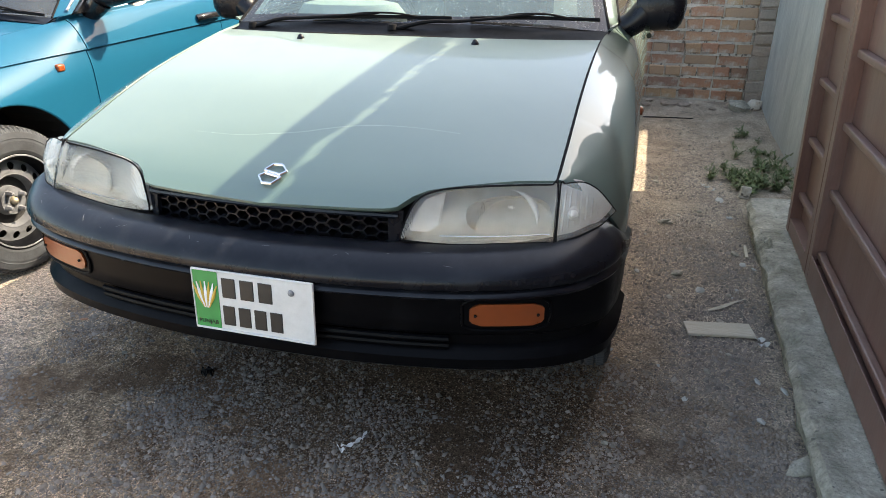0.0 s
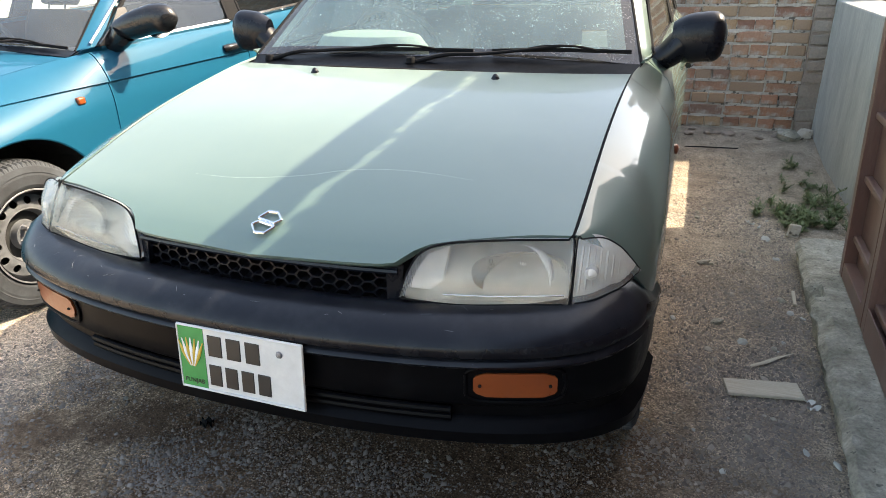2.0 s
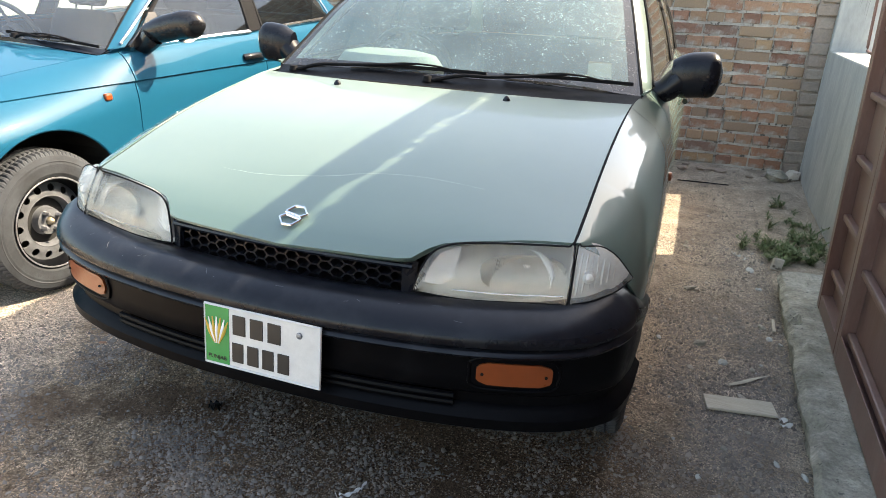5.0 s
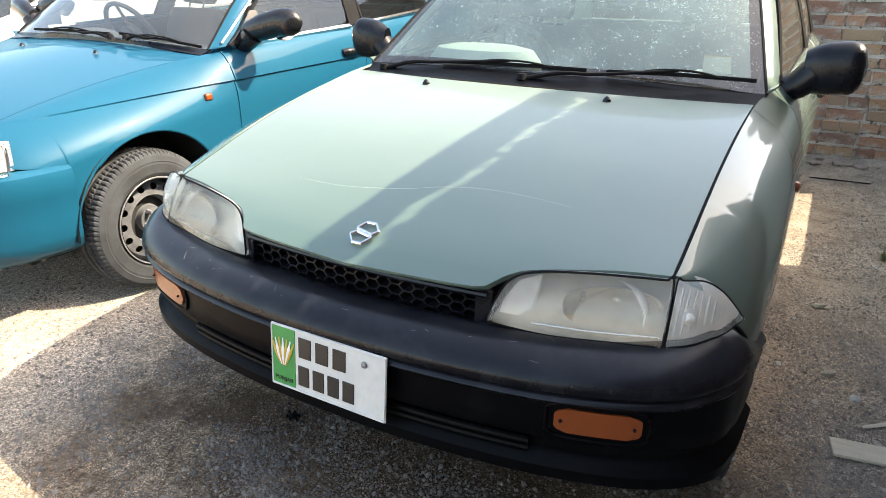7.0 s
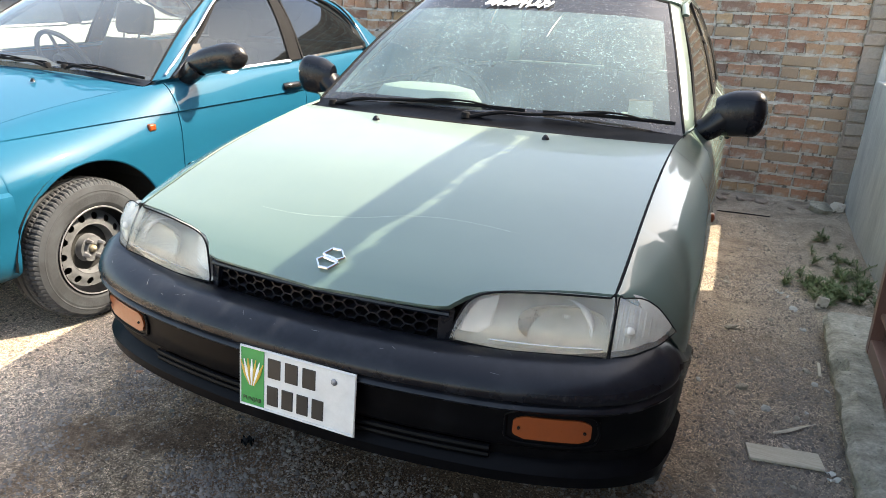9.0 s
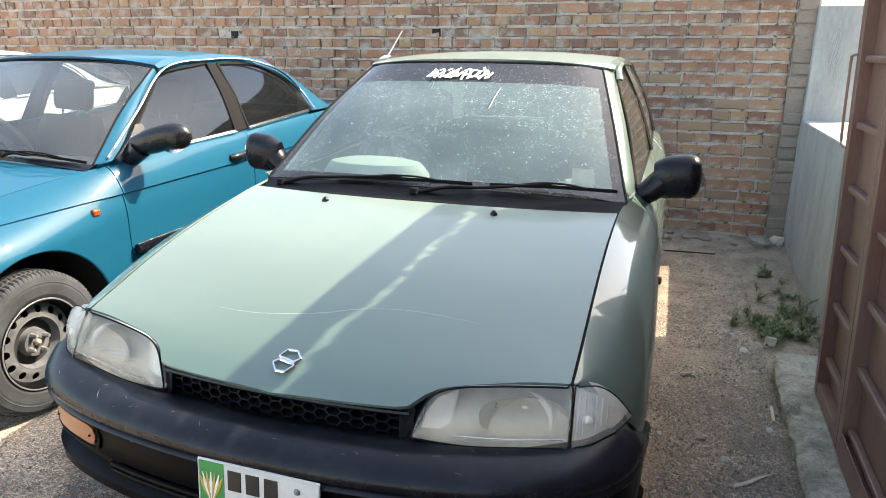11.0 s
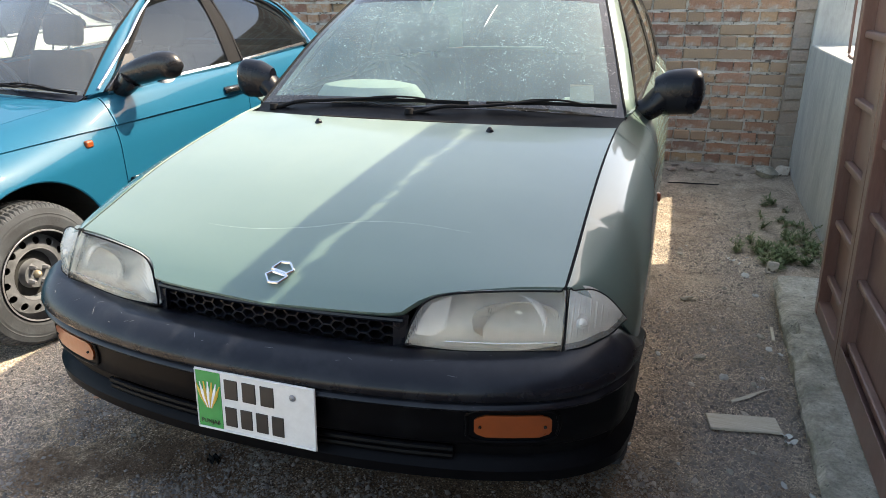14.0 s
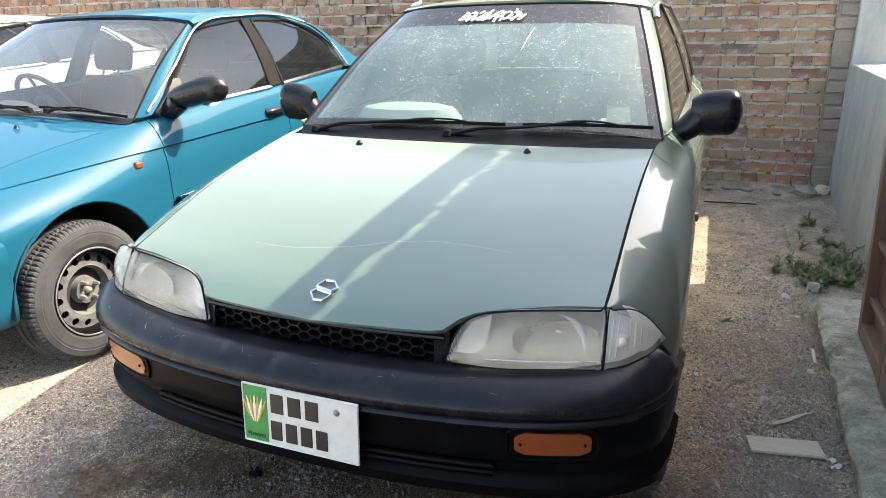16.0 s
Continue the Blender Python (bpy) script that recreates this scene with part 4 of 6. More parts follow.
    part("plate_bolt", move(lathe([(0.004, 0.001), (0.003, 0.006), (0, 0.008)], 12, "y"), pose(0.098, -0.003, 0.044, 180)), STEEL, plate)
    txt = bpy.data.curves.new("province_name", "FONT")
    txt.body, txt.size, txt.extrude, txt.align_x, txt.align_y = "PUNJAB", 0.0145, 0.0004, "CENTER", "CENTER"
    txt.materials.append(PLATE_BLACK)
    to = new("province_name", txt)
    to.parent = plate
    to.matrix_basis = pose(-0.117, -0.0038, -0.055, 90)
    # badge: slanted lozenge outline with two bars
    badge = new("badge")
    badge.parent = car
    badge.matrix_basis = pose(0.0, 0.150, 0.7065, 24) @ Matrix.Diagonal((0.87, 0.97, 1, 1))
    tagged(badge, "chrome badge")
    loop = [(-0.029, 0.010), (-0.013, 0.033), (0.015, 0.033), (0.036, 0.011), (0.021, -0.001)]
    for s in (1, -1):
        pts = [(s * x, s * y) for x, y in loop]
        rim = [(a[0] + (b[0] - a[0]) * k, a[1] + (b[1] - a[1]) * k, 0.004) for a, b in zip(pts, pts[1:] + pts[:1]) for k in (0.08, 0.5, 0.92)]
        part("badge_ring", tube(rim, 0.0036, 6, 60, closed=True), CHROME, badge)
    # faint wiped arc across the bonnet
    arc = []
    for x, y in ((-0.297, 0.286), (-0.2, 0.281), (-0.121, 0.286), (0.0, 0.308), (0.086, 0.337), (0.16, 0.354), (0.238, 0.362), (0.32, 0.361), (0.402, 0.355)):
        arc.append((x, y, S["zc"](y) - (S["zc"](y) - S["hood_z"](y)) * crown(abs(x / S["hood_x"](y))) + 0.0001))
    part("wipe_mark", tube(arc, lambda t: 0.0002 + 0.0005 * math.sin(math.pi * t), 6, 60, flat=0.15), SCRATCH_LINE, car, "faint pale wipe mark on the bonnet")
    for x in (-0.30, 0.30):
        nz = part("washer_nozzle", move(lathe([(0.016, 0.001), (0.014, 0.006), (0.006, 0.011), (0, 0.013)], 12, "z"), pose(x - 0.012, 0.94, S['zc'](0.94) - 0.004, 5)), BLACK_PLASTIC, car)
    # cowl, wipers
    full = lambda c: [(-x, y, z) for x, y, z in reversed(c[1:])] + list(c)  # noqa: E731
    cowl = part("cowl", patch([full([(0, 0.98, 0.896), (0.35, 0.995, 0.893), (0.66, 1.04, 0.888)]), full([(0, 1.07, 0.914), (0.35, 1.08, 0.912), (0.672, 1.115, 0.902)]), full([(0, 1.140, 0.938), (0.35, 1.150, 0.936), (0.686, 1.175, 0.922)])], 40, 8), VALANCE, car, "black slotted scuttle panel", solid=0.006)
    for k in range(46):
        x = -0.34 + 0.011 * k
        part("cowl_slot", box(x - 0.0025, x + 0.0025, 1.014 + 0.05 * x * x, 1.034 + 0.05 * x * x, 0.898, 0.9095), RUBBER, cowl, smooth=False)
    wiper(car, (-0.60, 1.125, 0.908), (-0.38, 1.135, 0.945), (-0.37, 1.145, 0.946), (0.155, 1.150, 0.953))
    wiper(car, (-0.04, 1.09, 0.918), (0.20, 1.12, 0.948), (0.22, 1.145, 0.955), (0.65, 1.165, 0.957))
    both("door_handle", tube([(0.81, 2.05, 0.80), (0.82, 2.1, 0.80), (0.81, 2.16, 0.80)], 0.012, 8, 12), BLACK_GLOSS, car)
    both("side_repeater", move(lathe([(0.022, 0.001), (0.018, 0.014), (0, 0.02)], 16, "x"), Matrix.Translation((0.796, 1.115, 0.682))), AMBER, car, "small amber repeater lamp")
    for s in (1, -1):
        mirror(car, s * 0.700, 1.375, 0.920, s, BLACK_PLASTIC, 0.165, 0.0, 0.0, 0.078)
        part("rain_visor", tube([(s * 0.578, 1.86, 1.285), (s * 0.565, 1.95, 1.325), (s * 0.56, 2.2, 1.345)], lambda t: 0.014 - 0.004 * t, 8, 14, flat=0.5), GREEN, car)
    mast = part("aerial", tube([(-0.492, 1.915, 1.364), (-0.484, 1.918, 1.374), (-0.448, 1.92, 1.428), (-0.412, 1.92, 1.483)], lambda t: 0.0042 - 0.0016 * t, 6, 16), WHITE, car, "thin white roof aerial")
    part("aerial_foot", tube([(-0.522, 1.905, 1.356), (-0.500, 1.912, 1.364), (-0.474, 1.922, 1.372)], lambda t: 0.004 + 0.005 * math.sin(math.pi * t), 8, 12), WHITE, mast)
    # sticker of white strokes that cannot be read
    st = new("windscreen_sticker")
    st.parent = car
    st.matrix_basis = pose(-0.05, 1.640, 1.3095, 33) @ Matrix.Diagonal((1.2, 1.55, 1, 1))
    tagged(st, "white script sticker on windscreen")
    rnd = random.Random(4)
    for k in range(9):
        x = -0.1 + 0.025 * k
        part("script_stroke", tube([(x - 0.012, -0.012 + rnd.uniform(-0.006, 0.006), 0), (x, rnd.uniform(-0.016, 0.0), 0), (x + 0.014, rnd.uniform(-0.012, 0.004), 0), (x + 0.018, rnd.uniform(0.0, 0.022), 0)], 0.0042, 5, 12, flat=0.2), WHITE_MARK_AND_GLINT, st)
    for k in range(11):
        x = -0.105 + 0.02 * k
        part("script_stroke", tube([(x, rnd.uniform(-0.03, -0.012), 0.001), (x + rnd.uniform(0.004, 0.016), rnd.uniform(-0.02, 0.006), 0.001), (x + rnd.uniform(-0.004, 0.02), rnd.uniform(0.004, 0.03), 0.001)], 0.0046, 5, 10, flat=0.2), WHITE_MARK_AND_GLINT, st)
    for k in range(6):
        x = -0.075 + 0.03 * k
        part("script_stroke", tube([(x, 0.012, 0), (x + 0.016, rnd.uniform(0.018, 0.026), 0)], 0.0032, 5, 4, flat=0.2), WHITE_MARK_AND_GLINT, st)
    part("screen_scratch", tube([(0.131, 1.44, 1.188), (0.138, 1.50, 1.225), (0.148, 1.56, 1.260)], lambda t: 0.0004 + 0.0012 * math.sin(math.pi * t), 6, 12), WHITE_MARK_AND_GLINT, car, "thin white scratch on the windscreen")
    cabin(car, 0.62, 1.20, 0.895, 1.72, -0.34)
    part("paper_slip", pane((0.49, 1.22, 0.965), (0.57, 1.235, 0.962), (0.56, 1.265, 1.01), (0.485, 1.25, 1.012), bulge=0.0), SLIP, car, "pale paper slip inside the windscreen")
    part("crumpled_cloth", move(grid([[(0.16 * (i / 9 - 0.5), 0.12 * (j / 9 - 0.5), 0.05 * max(0, 1 - ((i - 4.5) ** 2 + (j - 4.5) ** 2) / 26) + 0.012 * math.sin(i * 1.9 + j * 2.3)) for j in range(10)] for i in range(10)]), pose(0.48, 1.36, 0.90)), PALE_CLOTH, car, "crumpled pale cloth on the dashboard")
    part("dash_cover", move(lathe([(0.088, 0.001), (0.086, 0.09), (0.074, 0.135), (0.035, 0.158), (0, 0.16)], 28, "z"), pose(-0.295, 1.33, 0.905) @ Matrix.Diagonal((1.4, 0.7, 1, 1))), PALE_CLOTH, car, "pale dusty cover on the dashboard")
    for s in (1, -1):
        wheel(car, s * 0.722, 0.70, 0.272, 0.155, 0.17, s)
        wheel(car, s * 0.715, 2.965, 0.272, 0.155, 0.17, s)
    return car


def saloon(m, paint, label, lift=0.0):
    """A four-door saloon; lift raises its waist and boot."""
    car = thing("saloon_car", m, label, "car")
    low = crv((0.28, 0.66), (0.34, 0.605), (0.485, 0.59), (0.50, 0.2))
    S = dict(
        zb=crv((0.2, 0.66), (0.28, 0.70), (0.5, 0.765), (0.8, 0.825), (1.1, 0.872), (1.34, 0.905), (2.2, 0.94), (3.0, 0.975), (3.6, 0.985), (4.1, 0.95)),
        xb=crv((0.2, 0.56), (0.28, 0.58), (0.5, 0.592), (0.8, 0.612), (1.1, 0.67), (1.28, 0.735), (1.4, 0.77), (2.2, 0.785), (3.0, 0.775), (3.6, 0.73), (4.1, 0.62)),
        w=crv((0.2, 0.70), (0.28, 0.755), (0.4, 0.805), (0.6, 0.832), (0.85, 0.845), (2.6, 0.845), (3.4, 0.83), (3.8, 0.79), (4.1, 0.72)),
        crease=crv((0.2, 0.70), (0.35, 0.735), (1.25, 0.785), (2.3, 0.80), (4, 0.84)),
        round=0.62, bend=0.32, sill=0.2, tuck=0.06, arches=[(0.83, 0.35, 0.30), (3.30, 0.34, 0.30)],
        zc=crv((0.05, 0.64), (0.1, 0.675), (0.2, 0.72), (0.4, 0.785), (0.7, 0.85), (1.0, 0.90), (1.3, 0.94)),
        hood_z=crv((0.05, 0.60), (0.2, 0.66), (0.28, 0.70), (0.5, 0.765), (0.8, 0.825), (1.1, 0.872), (1.3, 0.90)),
        hood_x=crv((0.05, 0.55), (0.28, 0.575), (0.5, 0.587), (0.8, 0.607), (1.1, 0.664), (1.3, 0.74)),
        hood_front=crv((0, 0.06), (0.5, 0.09), (0.75, 0.14), (0.9, 0.20), (1, 0.28)),
        cowl=lambda u: 1.20 - 0.0 * u * u + 0.06 * abs(u) ** 3,
        panels=[(0.28, 1.31, "fender", low), (1.31, 2.30, "front_door", None), (2.30, 3.12, "rear_door", None), (3.12, 4.05, "rear_quarter", None)],
        screen_base=[(0, 1.17, 0.945), (0.3, 1.18, 0.94), (0.55, 1.215, 0.93), (0.715, 1.275, 0.912)],
        screen_top=[(0, 1.80, 1.335), (0.25, 1.81, 1.332), (0.45, 1.83, 1.322), (0.57, 1.87, 1.305)],
        windows=[((0.765, 1.36, 0.922), (0.785, 2.22, 0.955), (0.575, 2.29, 1.318), (0.575, 1.90, 1.278)), ((0.785, 2.34, 0.962), (0.775, 3.05, 1.003), (0.742, 3.08, 1.035), (0.578, 2.38, 1.312), (0.585, 2.70, 1.302), (0.615, 2.91, 1.245), (0.665, 3.05, 1.15))],
        rail=[(0.578, 1.88, 1.318), (0.57, 1.98, 1.345), (0.565, 2.3, 1.365), (0.568, 2.6, 1.357), (0.565, 2.82, 1.332)],
        roof_z=crv((1.8, 1.345), (2.0, 1.372), (2.3, 1.392), (2.85, 1.36)), glass=CLEAR, side_glass=SMOKED, far_glass=CLEAR, trim=CHROME, belt=0.012, gap=0.002, bumper_mat=paint,
        rear=dict(pillar=[[(0.785, 3.08, 1.0), (0.682, 3.075, 1.15), (0.63, 2.95, 1.245), (0.59, 2.72, 1.315)], [(0.765, 3.32, 1.0), (0.69, 3.2, 1.12), (0.64, 3.05, 1.235), (0.58, 2.80, 1.335)], [(0.70, 3.5, 0.995), (0.645, 3.32, 1.11), (0.60, 3.13, 1.22), (0.555, 2.90, 1.33)]],
                  glass=[[(0, 2.93, 1.355), (0.3, 2.92, 1.35), (0.55, 2.90, 1.325)], [(0, 3.48, 1.0), (0.4, 3.48, 1.0), (0.69, 3.46, 0.995)]],
                  tail=[[(0, 3.5, 0.995), (0.4, 3.5, 0.995), (0.715, 3.48, 0.99)], [(0, 4.05, 0.99), (0.4, 4.04, 0.985), (0.65, 4.0, 0.96)], [(0, 4.13, 0.85), (0.4, 4.11, 0.85), (0.7, 4.03, 0.85)], [(0, 4.14, 0.5), (0.4, 4.12, 0.5), (0.71, 4.03, 0.5)]],
                  bumper=[(0, 4.1, 0.42), (0.4, 4.08, 0.42), (0.72, 4.0, 0.42), (0.80, 3.75, 0.42)]),
    )
    if lift:
        low_zb, up = S["zb"], lambda p: (p[0], p[1], p[2] + lift * (0.9 < p[2] < 1.06))
        S["zb"] = lambda y: low_zb(y) + lift * min(max((y - 1.0) / 0.4, 0), 1)
        S["windows"] = [tuple(up(p) for p in w) for w in S["windows"]]
        S["rear"] = {k: ([up(p) for p in c] if k == "bumper" else [[up(p) for p in q] for q in c]) for k, c in S["rear"].items()}
    shell(S, car, paint)
    plan = [(-0.832, 0.49), (-0.824, 0.40), (-0.79, 0.26), (-0.70, 0.13), (-0.5, 0.045), (-0.25, 0.008), (0, 0), (0.25, 0.008), (0.5, 0.045), (0.70, 0.13), (0.79, 0.26), (0.824, 0.40), (0.832, 0.49)]
    part("front_bumper", swept(plan, [(-0.1, 0.60), (-0.03, 0.598), (-0.006, 0.585), (0.0, 0.56), (-0.004, 0.50), (-0.012, 0.47), (-0.012, 0.40), (-0.018, 0.34), (-0.03, 0.29), (-0.06, 0.265), (-0.14, 0.26)], 80), paint, car, solid=0.006)
    part("grille", swept([(x, y + 0.05) for x, y in plan[4:9]], [(0.0, 0.655), (0.004, 0.63), (0.0, 0.60)], 30), BLACK_PLASTIC, car, solid=0.01)
    bot = [(0.42, 0.085, 0.612), (0.6, 0.125, 0.610), (0.72, 0.20, 0.606), (0.782, 0.295, 0.602)]
    top = [(0.42, 0.12, 0.672), (0.58, 0.17, 0.69), (0.68, 0.235, 0.70), (0.762, 0.31, 0.700)]
    mid = [tuple((Vector(a) + Vector(b)) / 2 + Vector((0.008, -0.014, 0.004))) for a, b in zip(bot, top)]
    for s in (1, -1):
        side = (lambda d: d) if s > 0 else flip
        lamp = new("headlamp")
        lamp.parent = car
        tagged(lamp, "clear headlamp with amber bulb")
        ln = part("lens", side(patch([bot, mid, top], 24, 10)), LENS, lamp)
        ln.visible_shadow = False
        part("lamp_body", side(patch([[(x - 0.03, y + 0.04, z) for x, y, z in q] for q in (bot, top)], 16, 5)), REFLECTOR, lamp)
        part("lamp_seal", side(tube([*spline(bot, 10), *spline(top, 10)[::-1]], 0.006, 6, 60, closed=True)), CHROME, lamp)
        part("indicator_bulb", side(move(lathe([(0.03, 0.001), (0.025, 0.022), (0, 0.025)], 14, "y"), pose(0.735, 0.265, 0.655, 180))), AMBER, lamp)
        wheel(car, s * 0.755, 0.80, 0.288, 0.175, 0.178, s)
        wheel(car, s * 0.755, 3.28, 0.288, 0.175, 0.178, s)
        mirror(car, s * 0.745, 1.43, 0.93, s, BLACK_GLOSS, 0.265, 0.0, 0.06, 0.060, 0.045)
        part("quarter_trim", side(patch([[(0.700, 3.035, 1.13), (0.745, 2.955, 1.005)], [(0.722, 3.075, 1.10), (0.79, 3.075, 1.003)]], 6, 5)), RUBBER, car, "black corner trim of the rear window", solid=0.006)
        part("mirror_sail", side(patch([[(0.792, 1.33, 0.925), (0.800, 1.57, 0.94)], [(0.780, 1.42, 0.99), (0.785, 1.56, 0.99)], [(0.745, 1.52, 1.065), (0.750, 1.555, 1.065)]], 6, 6)), BLACK_GLOSS, car, "black mirror base", solid=0.03)
    full = lambda c: [(-x, y, z) for x, y, z in reversed(c[1:])] + list(c)  # noqa: E731
    part("cowl", patch([full([(0, 1.18, 0.925), (0.35, 1.19, 0.92), (0.72, 1.23, 0.893)]), full([(0, 1.185, 0.948), (0.35, 1.195, 0.943), (0.72, 1.28, 0.912)])], 30, 4), BLACK_PLASTIC, car, solid=0.006)
    wiper(car, (0.22, 1.16, 0.945), (0.0, 1.17, 0.958), (-0.40, 1.185, 0.955), (0.18, 1.19, 0.96))
    wiper(car, (0.32, 1.17, 0.945), (0.45, 1.18, 0.955), (0.25, 1.19, 0.965), (0.70, 1.255, 0.925))
    for x in (-0.25, 0.3):
        part("washer_nozzle", move(lathe([(0.014, 0.001), (0.012, 0.006), (0, 0.012)], 12, "z"), pose(x, 1.02, S["zc"](1.02) - 0.006)), BLACK_PLASTIC, car)
    for y in (2.09, 3.0):
        h = both("door_handle", tube([(0.83, y, 0.828), (0.846, y + 0.03, 0.833), (0.848, y + 0.1, 0.833), (0.834, y + 0.18, 0.83)], 0.02, 10, 16, flat=0.9), BLACK_GLOSS, car, "black door handle")
    both("side_repeater", move(box(-0.012, 0.012, -0.019, 0.019, -0.015, 0.015), pose(side_x(S, 1.15, 0.735), 1.15, 0.735)), AMBER, car, "small amber repeater lamp", bevel=0.008, segments=3)
    part("chrome_strip", tube([(0.745, 1.33, 0.935), (0.690, 1.6, 1.115), (0.605, 1.92, 1.302), (0.588, 2.3, 1.338), (0.60, 2.64, 1.334), (0.648, 2.93, 1.262), (0.70, 3.10, 1.13), (0.795, 3.11, 1.008)], 0.006, 6, 50), CHROME, car, "bright strip over the windows")
    both("sill_strip", tube([(0.855, 1.32, 0.53), (0.86, 2.2, 0.54), (0.855, 2.9, 0.55)], 0.018, 8, 12, flat=1.4), BLACK_PLASTIC, car, "black side moulding")
    both("moulding_strip", tube([(0.866, 1.32, 0.556), (0.871, 2.2, 0.566), (0.866, 2.9, 0.576)], 0.004, 6, 12), CHROME, car, "bright strip over the side moulding")
    cabin(car, 0.66, 1.24, 0.90, 1.85, -0.36)
    return car


# ---- the yard ----
def gravel_ground():
    """Dirt packed with stone chips of two sizes, barer and browner in patches."""
    m = bpy.data.materials.new("gravel_dirt")
    m.use_nodes = True
    nt = m.node_tree
    b = nt.nodes["Principled BSDF"]
    b.inputs["Roughness"].default_value, b.inputs["Specular IOR Level"].default_value = 0.95, 0.2
    co = nt.nodes.new("ShaderNodeTexCoord").outputs["Object"]

    def tex(kind, scale, **k):
        n = nt.nodes.new(kind)
        n.inputs["Scale"].default_value = scale
        for key, v in k.items():
            n.inputs[key].default_value = v
        nt.links.new(co, n.inputs["Vector"])
        return n

    def ramp(sock, *stops):
        r = nt.nodes.new("ShaderNodeValToRGB")
        while len(r.color_ramp.elements) < len(stops):
            r.color_ramp.elements.new(0.5)
        for e, (p, c) in zip(r.color_ramp.elements, stops):
            e.position, e.color = p, (*c, 1)
        nt.links.new(sock, r.inputs[0])
        return r.outputs[0]

    def mix(fac, a, c, blend="MIX"):
        n = nt.nodes.new("ShaderNodeMix")
        n.data_type, n.blend_type = "RGBA", blend
        for sock, v in ((n.inputs[0], fac), (n.inputs[6], a), (n.inputs[7], c)):
            if isinstance(v, float):
                sock.default_value = v
            else:
                nt.links.new(v, sock)
        return n.outputs[2]
    def oil_shade_fac(sock):
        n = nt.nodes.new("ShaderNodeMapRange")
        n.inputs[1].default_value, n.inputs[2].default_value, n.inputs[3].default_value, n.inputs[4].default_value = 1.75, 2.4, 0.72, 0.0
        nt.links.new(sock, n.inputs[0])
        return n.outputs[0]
    def times(a, c):
        return mix(1.0, a, c, "MULTIPLY")
    grit = tex("ShaderNodeTexNoise", 300, Detail=4.0, Roughness=0.7)
    clump = tex("ShaderNodeTexNoise", 55, Detail=6.0, Roughness=0.7)
    fine, coarse = tex("ShaderNodeTexVoronoi", 230), tex("ShaderNodeTexVoronoi", 165)
    col = ramp(grit.outputs[0], (0.30, (0.05, 0.047, 0.042)), (0.5, (0.25, 0.236, 0.21)), (0.70, (0.62, 0.59, 0.54)))
    col = times(col, ramp(clump.outputs[0], (0.36, (0.6, 0.585, 0.565)), (0.5, (1.0, 0.98, 0.95)), (0.64, (1.45, 1.42, 1.37))))
    bare = tex("ShaderNodeTexNoise", 2.4, Detail=8.0, Roughness=0.7)
    dirt = ramp(clump.outputs[0], (0.3, (0.085, 0.068, 0.052)), (0.7, (0.30, 0.26, 0.205)))
    col = mix(ramp(bare.outputs[0], (0.42, (0, 0, 0)), (0.62, (0.85, 0.85, 0.85))), col, dirt)
    # damp brown patches, a hand's width to a foot across
    damp = tex("ShaderNodeTexNoise", 6.5, Detail=7.0, Roughness=0.72)
    earth = ramp(clump.outputs[0], (0.32, (0.05, 0.036, 0.027)), (0.68, (0.20, 0.16, 0.125)))
    col = mix(ramp(damp.outputs[0], (0.50, (0, 0, 0)), (0.64, (0.6, 0.6, 0.6))), col, earth)
    # soil stained with old oil before the green car, bumper's shade painted in
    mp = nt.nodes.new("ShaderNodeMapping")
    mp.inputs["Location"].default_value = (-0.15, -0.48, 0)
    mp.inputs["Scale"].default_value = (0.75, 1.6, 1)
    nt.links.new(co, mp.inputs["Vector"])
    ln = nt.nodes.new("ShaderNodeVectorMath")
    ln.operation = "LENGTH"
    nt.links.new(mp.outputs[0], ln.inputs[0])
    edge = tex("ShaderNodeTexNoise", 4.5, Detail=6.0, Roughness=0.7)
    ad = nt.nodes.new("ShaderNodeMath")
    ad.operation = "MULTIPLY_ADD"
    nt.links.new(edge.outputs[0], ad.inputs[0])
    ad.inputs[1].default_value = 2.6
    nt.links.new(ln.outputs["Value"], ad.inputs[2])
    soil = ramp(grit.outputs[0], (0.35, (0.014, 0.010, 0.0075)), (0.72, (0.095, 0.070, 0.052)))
    oil_shade = oil_shade_fac(ad.outputs[0])
    col = mix(oil_shade, col, soil)
    # dusty trodden path towards the back wall
    pos = nt.nodes.new("ShaderNodeSeparateXYZ")
    nt.links.new(co, pos.inputs[0])
    worn = nt.nodes.new("ShaderNodeMapRange")
    worn.inputs[1].default_value, worn.inputs[2].default_value, worn.inputs[3].default_value, worn.inputs[4].default_value = 0.6, 1.9, 0.0, 0.72
    nt.links.new(pos.outputs[1], worn.inputs[0])
    edge_path = nt.nodes.new("ShaderNodeMapRange")
    edge_path.inputs[1].default_value, edge_path.inputs[2].default_value, edge_path.inputs[3].default_value, edge_path.inputs[4].default_value = 0.72, 1.1, 0.0, 0.6
    nt.links.new(pos.outputs[0], edge_path.inputs[0])
    most = nt.nodes.new("ShaderNodeMath")
    most.operation = "MAXIMUM"
    nt.links.new(worn.outputs[0], most.inputs[0])
    nt.links.new(edge_path.outputs[0], most.inputs[1])
    dusty = ramp(damp.outputs[0], (0.34, (0.115, 0.123, 0.125)), (0.66, (0.275, 0.288, 0.29)))
    col = mix(most.outputs[0], col, dusty)
    # pale dry dust, with the sunlight's brightness painted in over the sunlit yard
    sunlit_side = nt.nodes.new("ShaderNodeMath")
    sunlit_side.operation = "MULTIPLY_ADD"
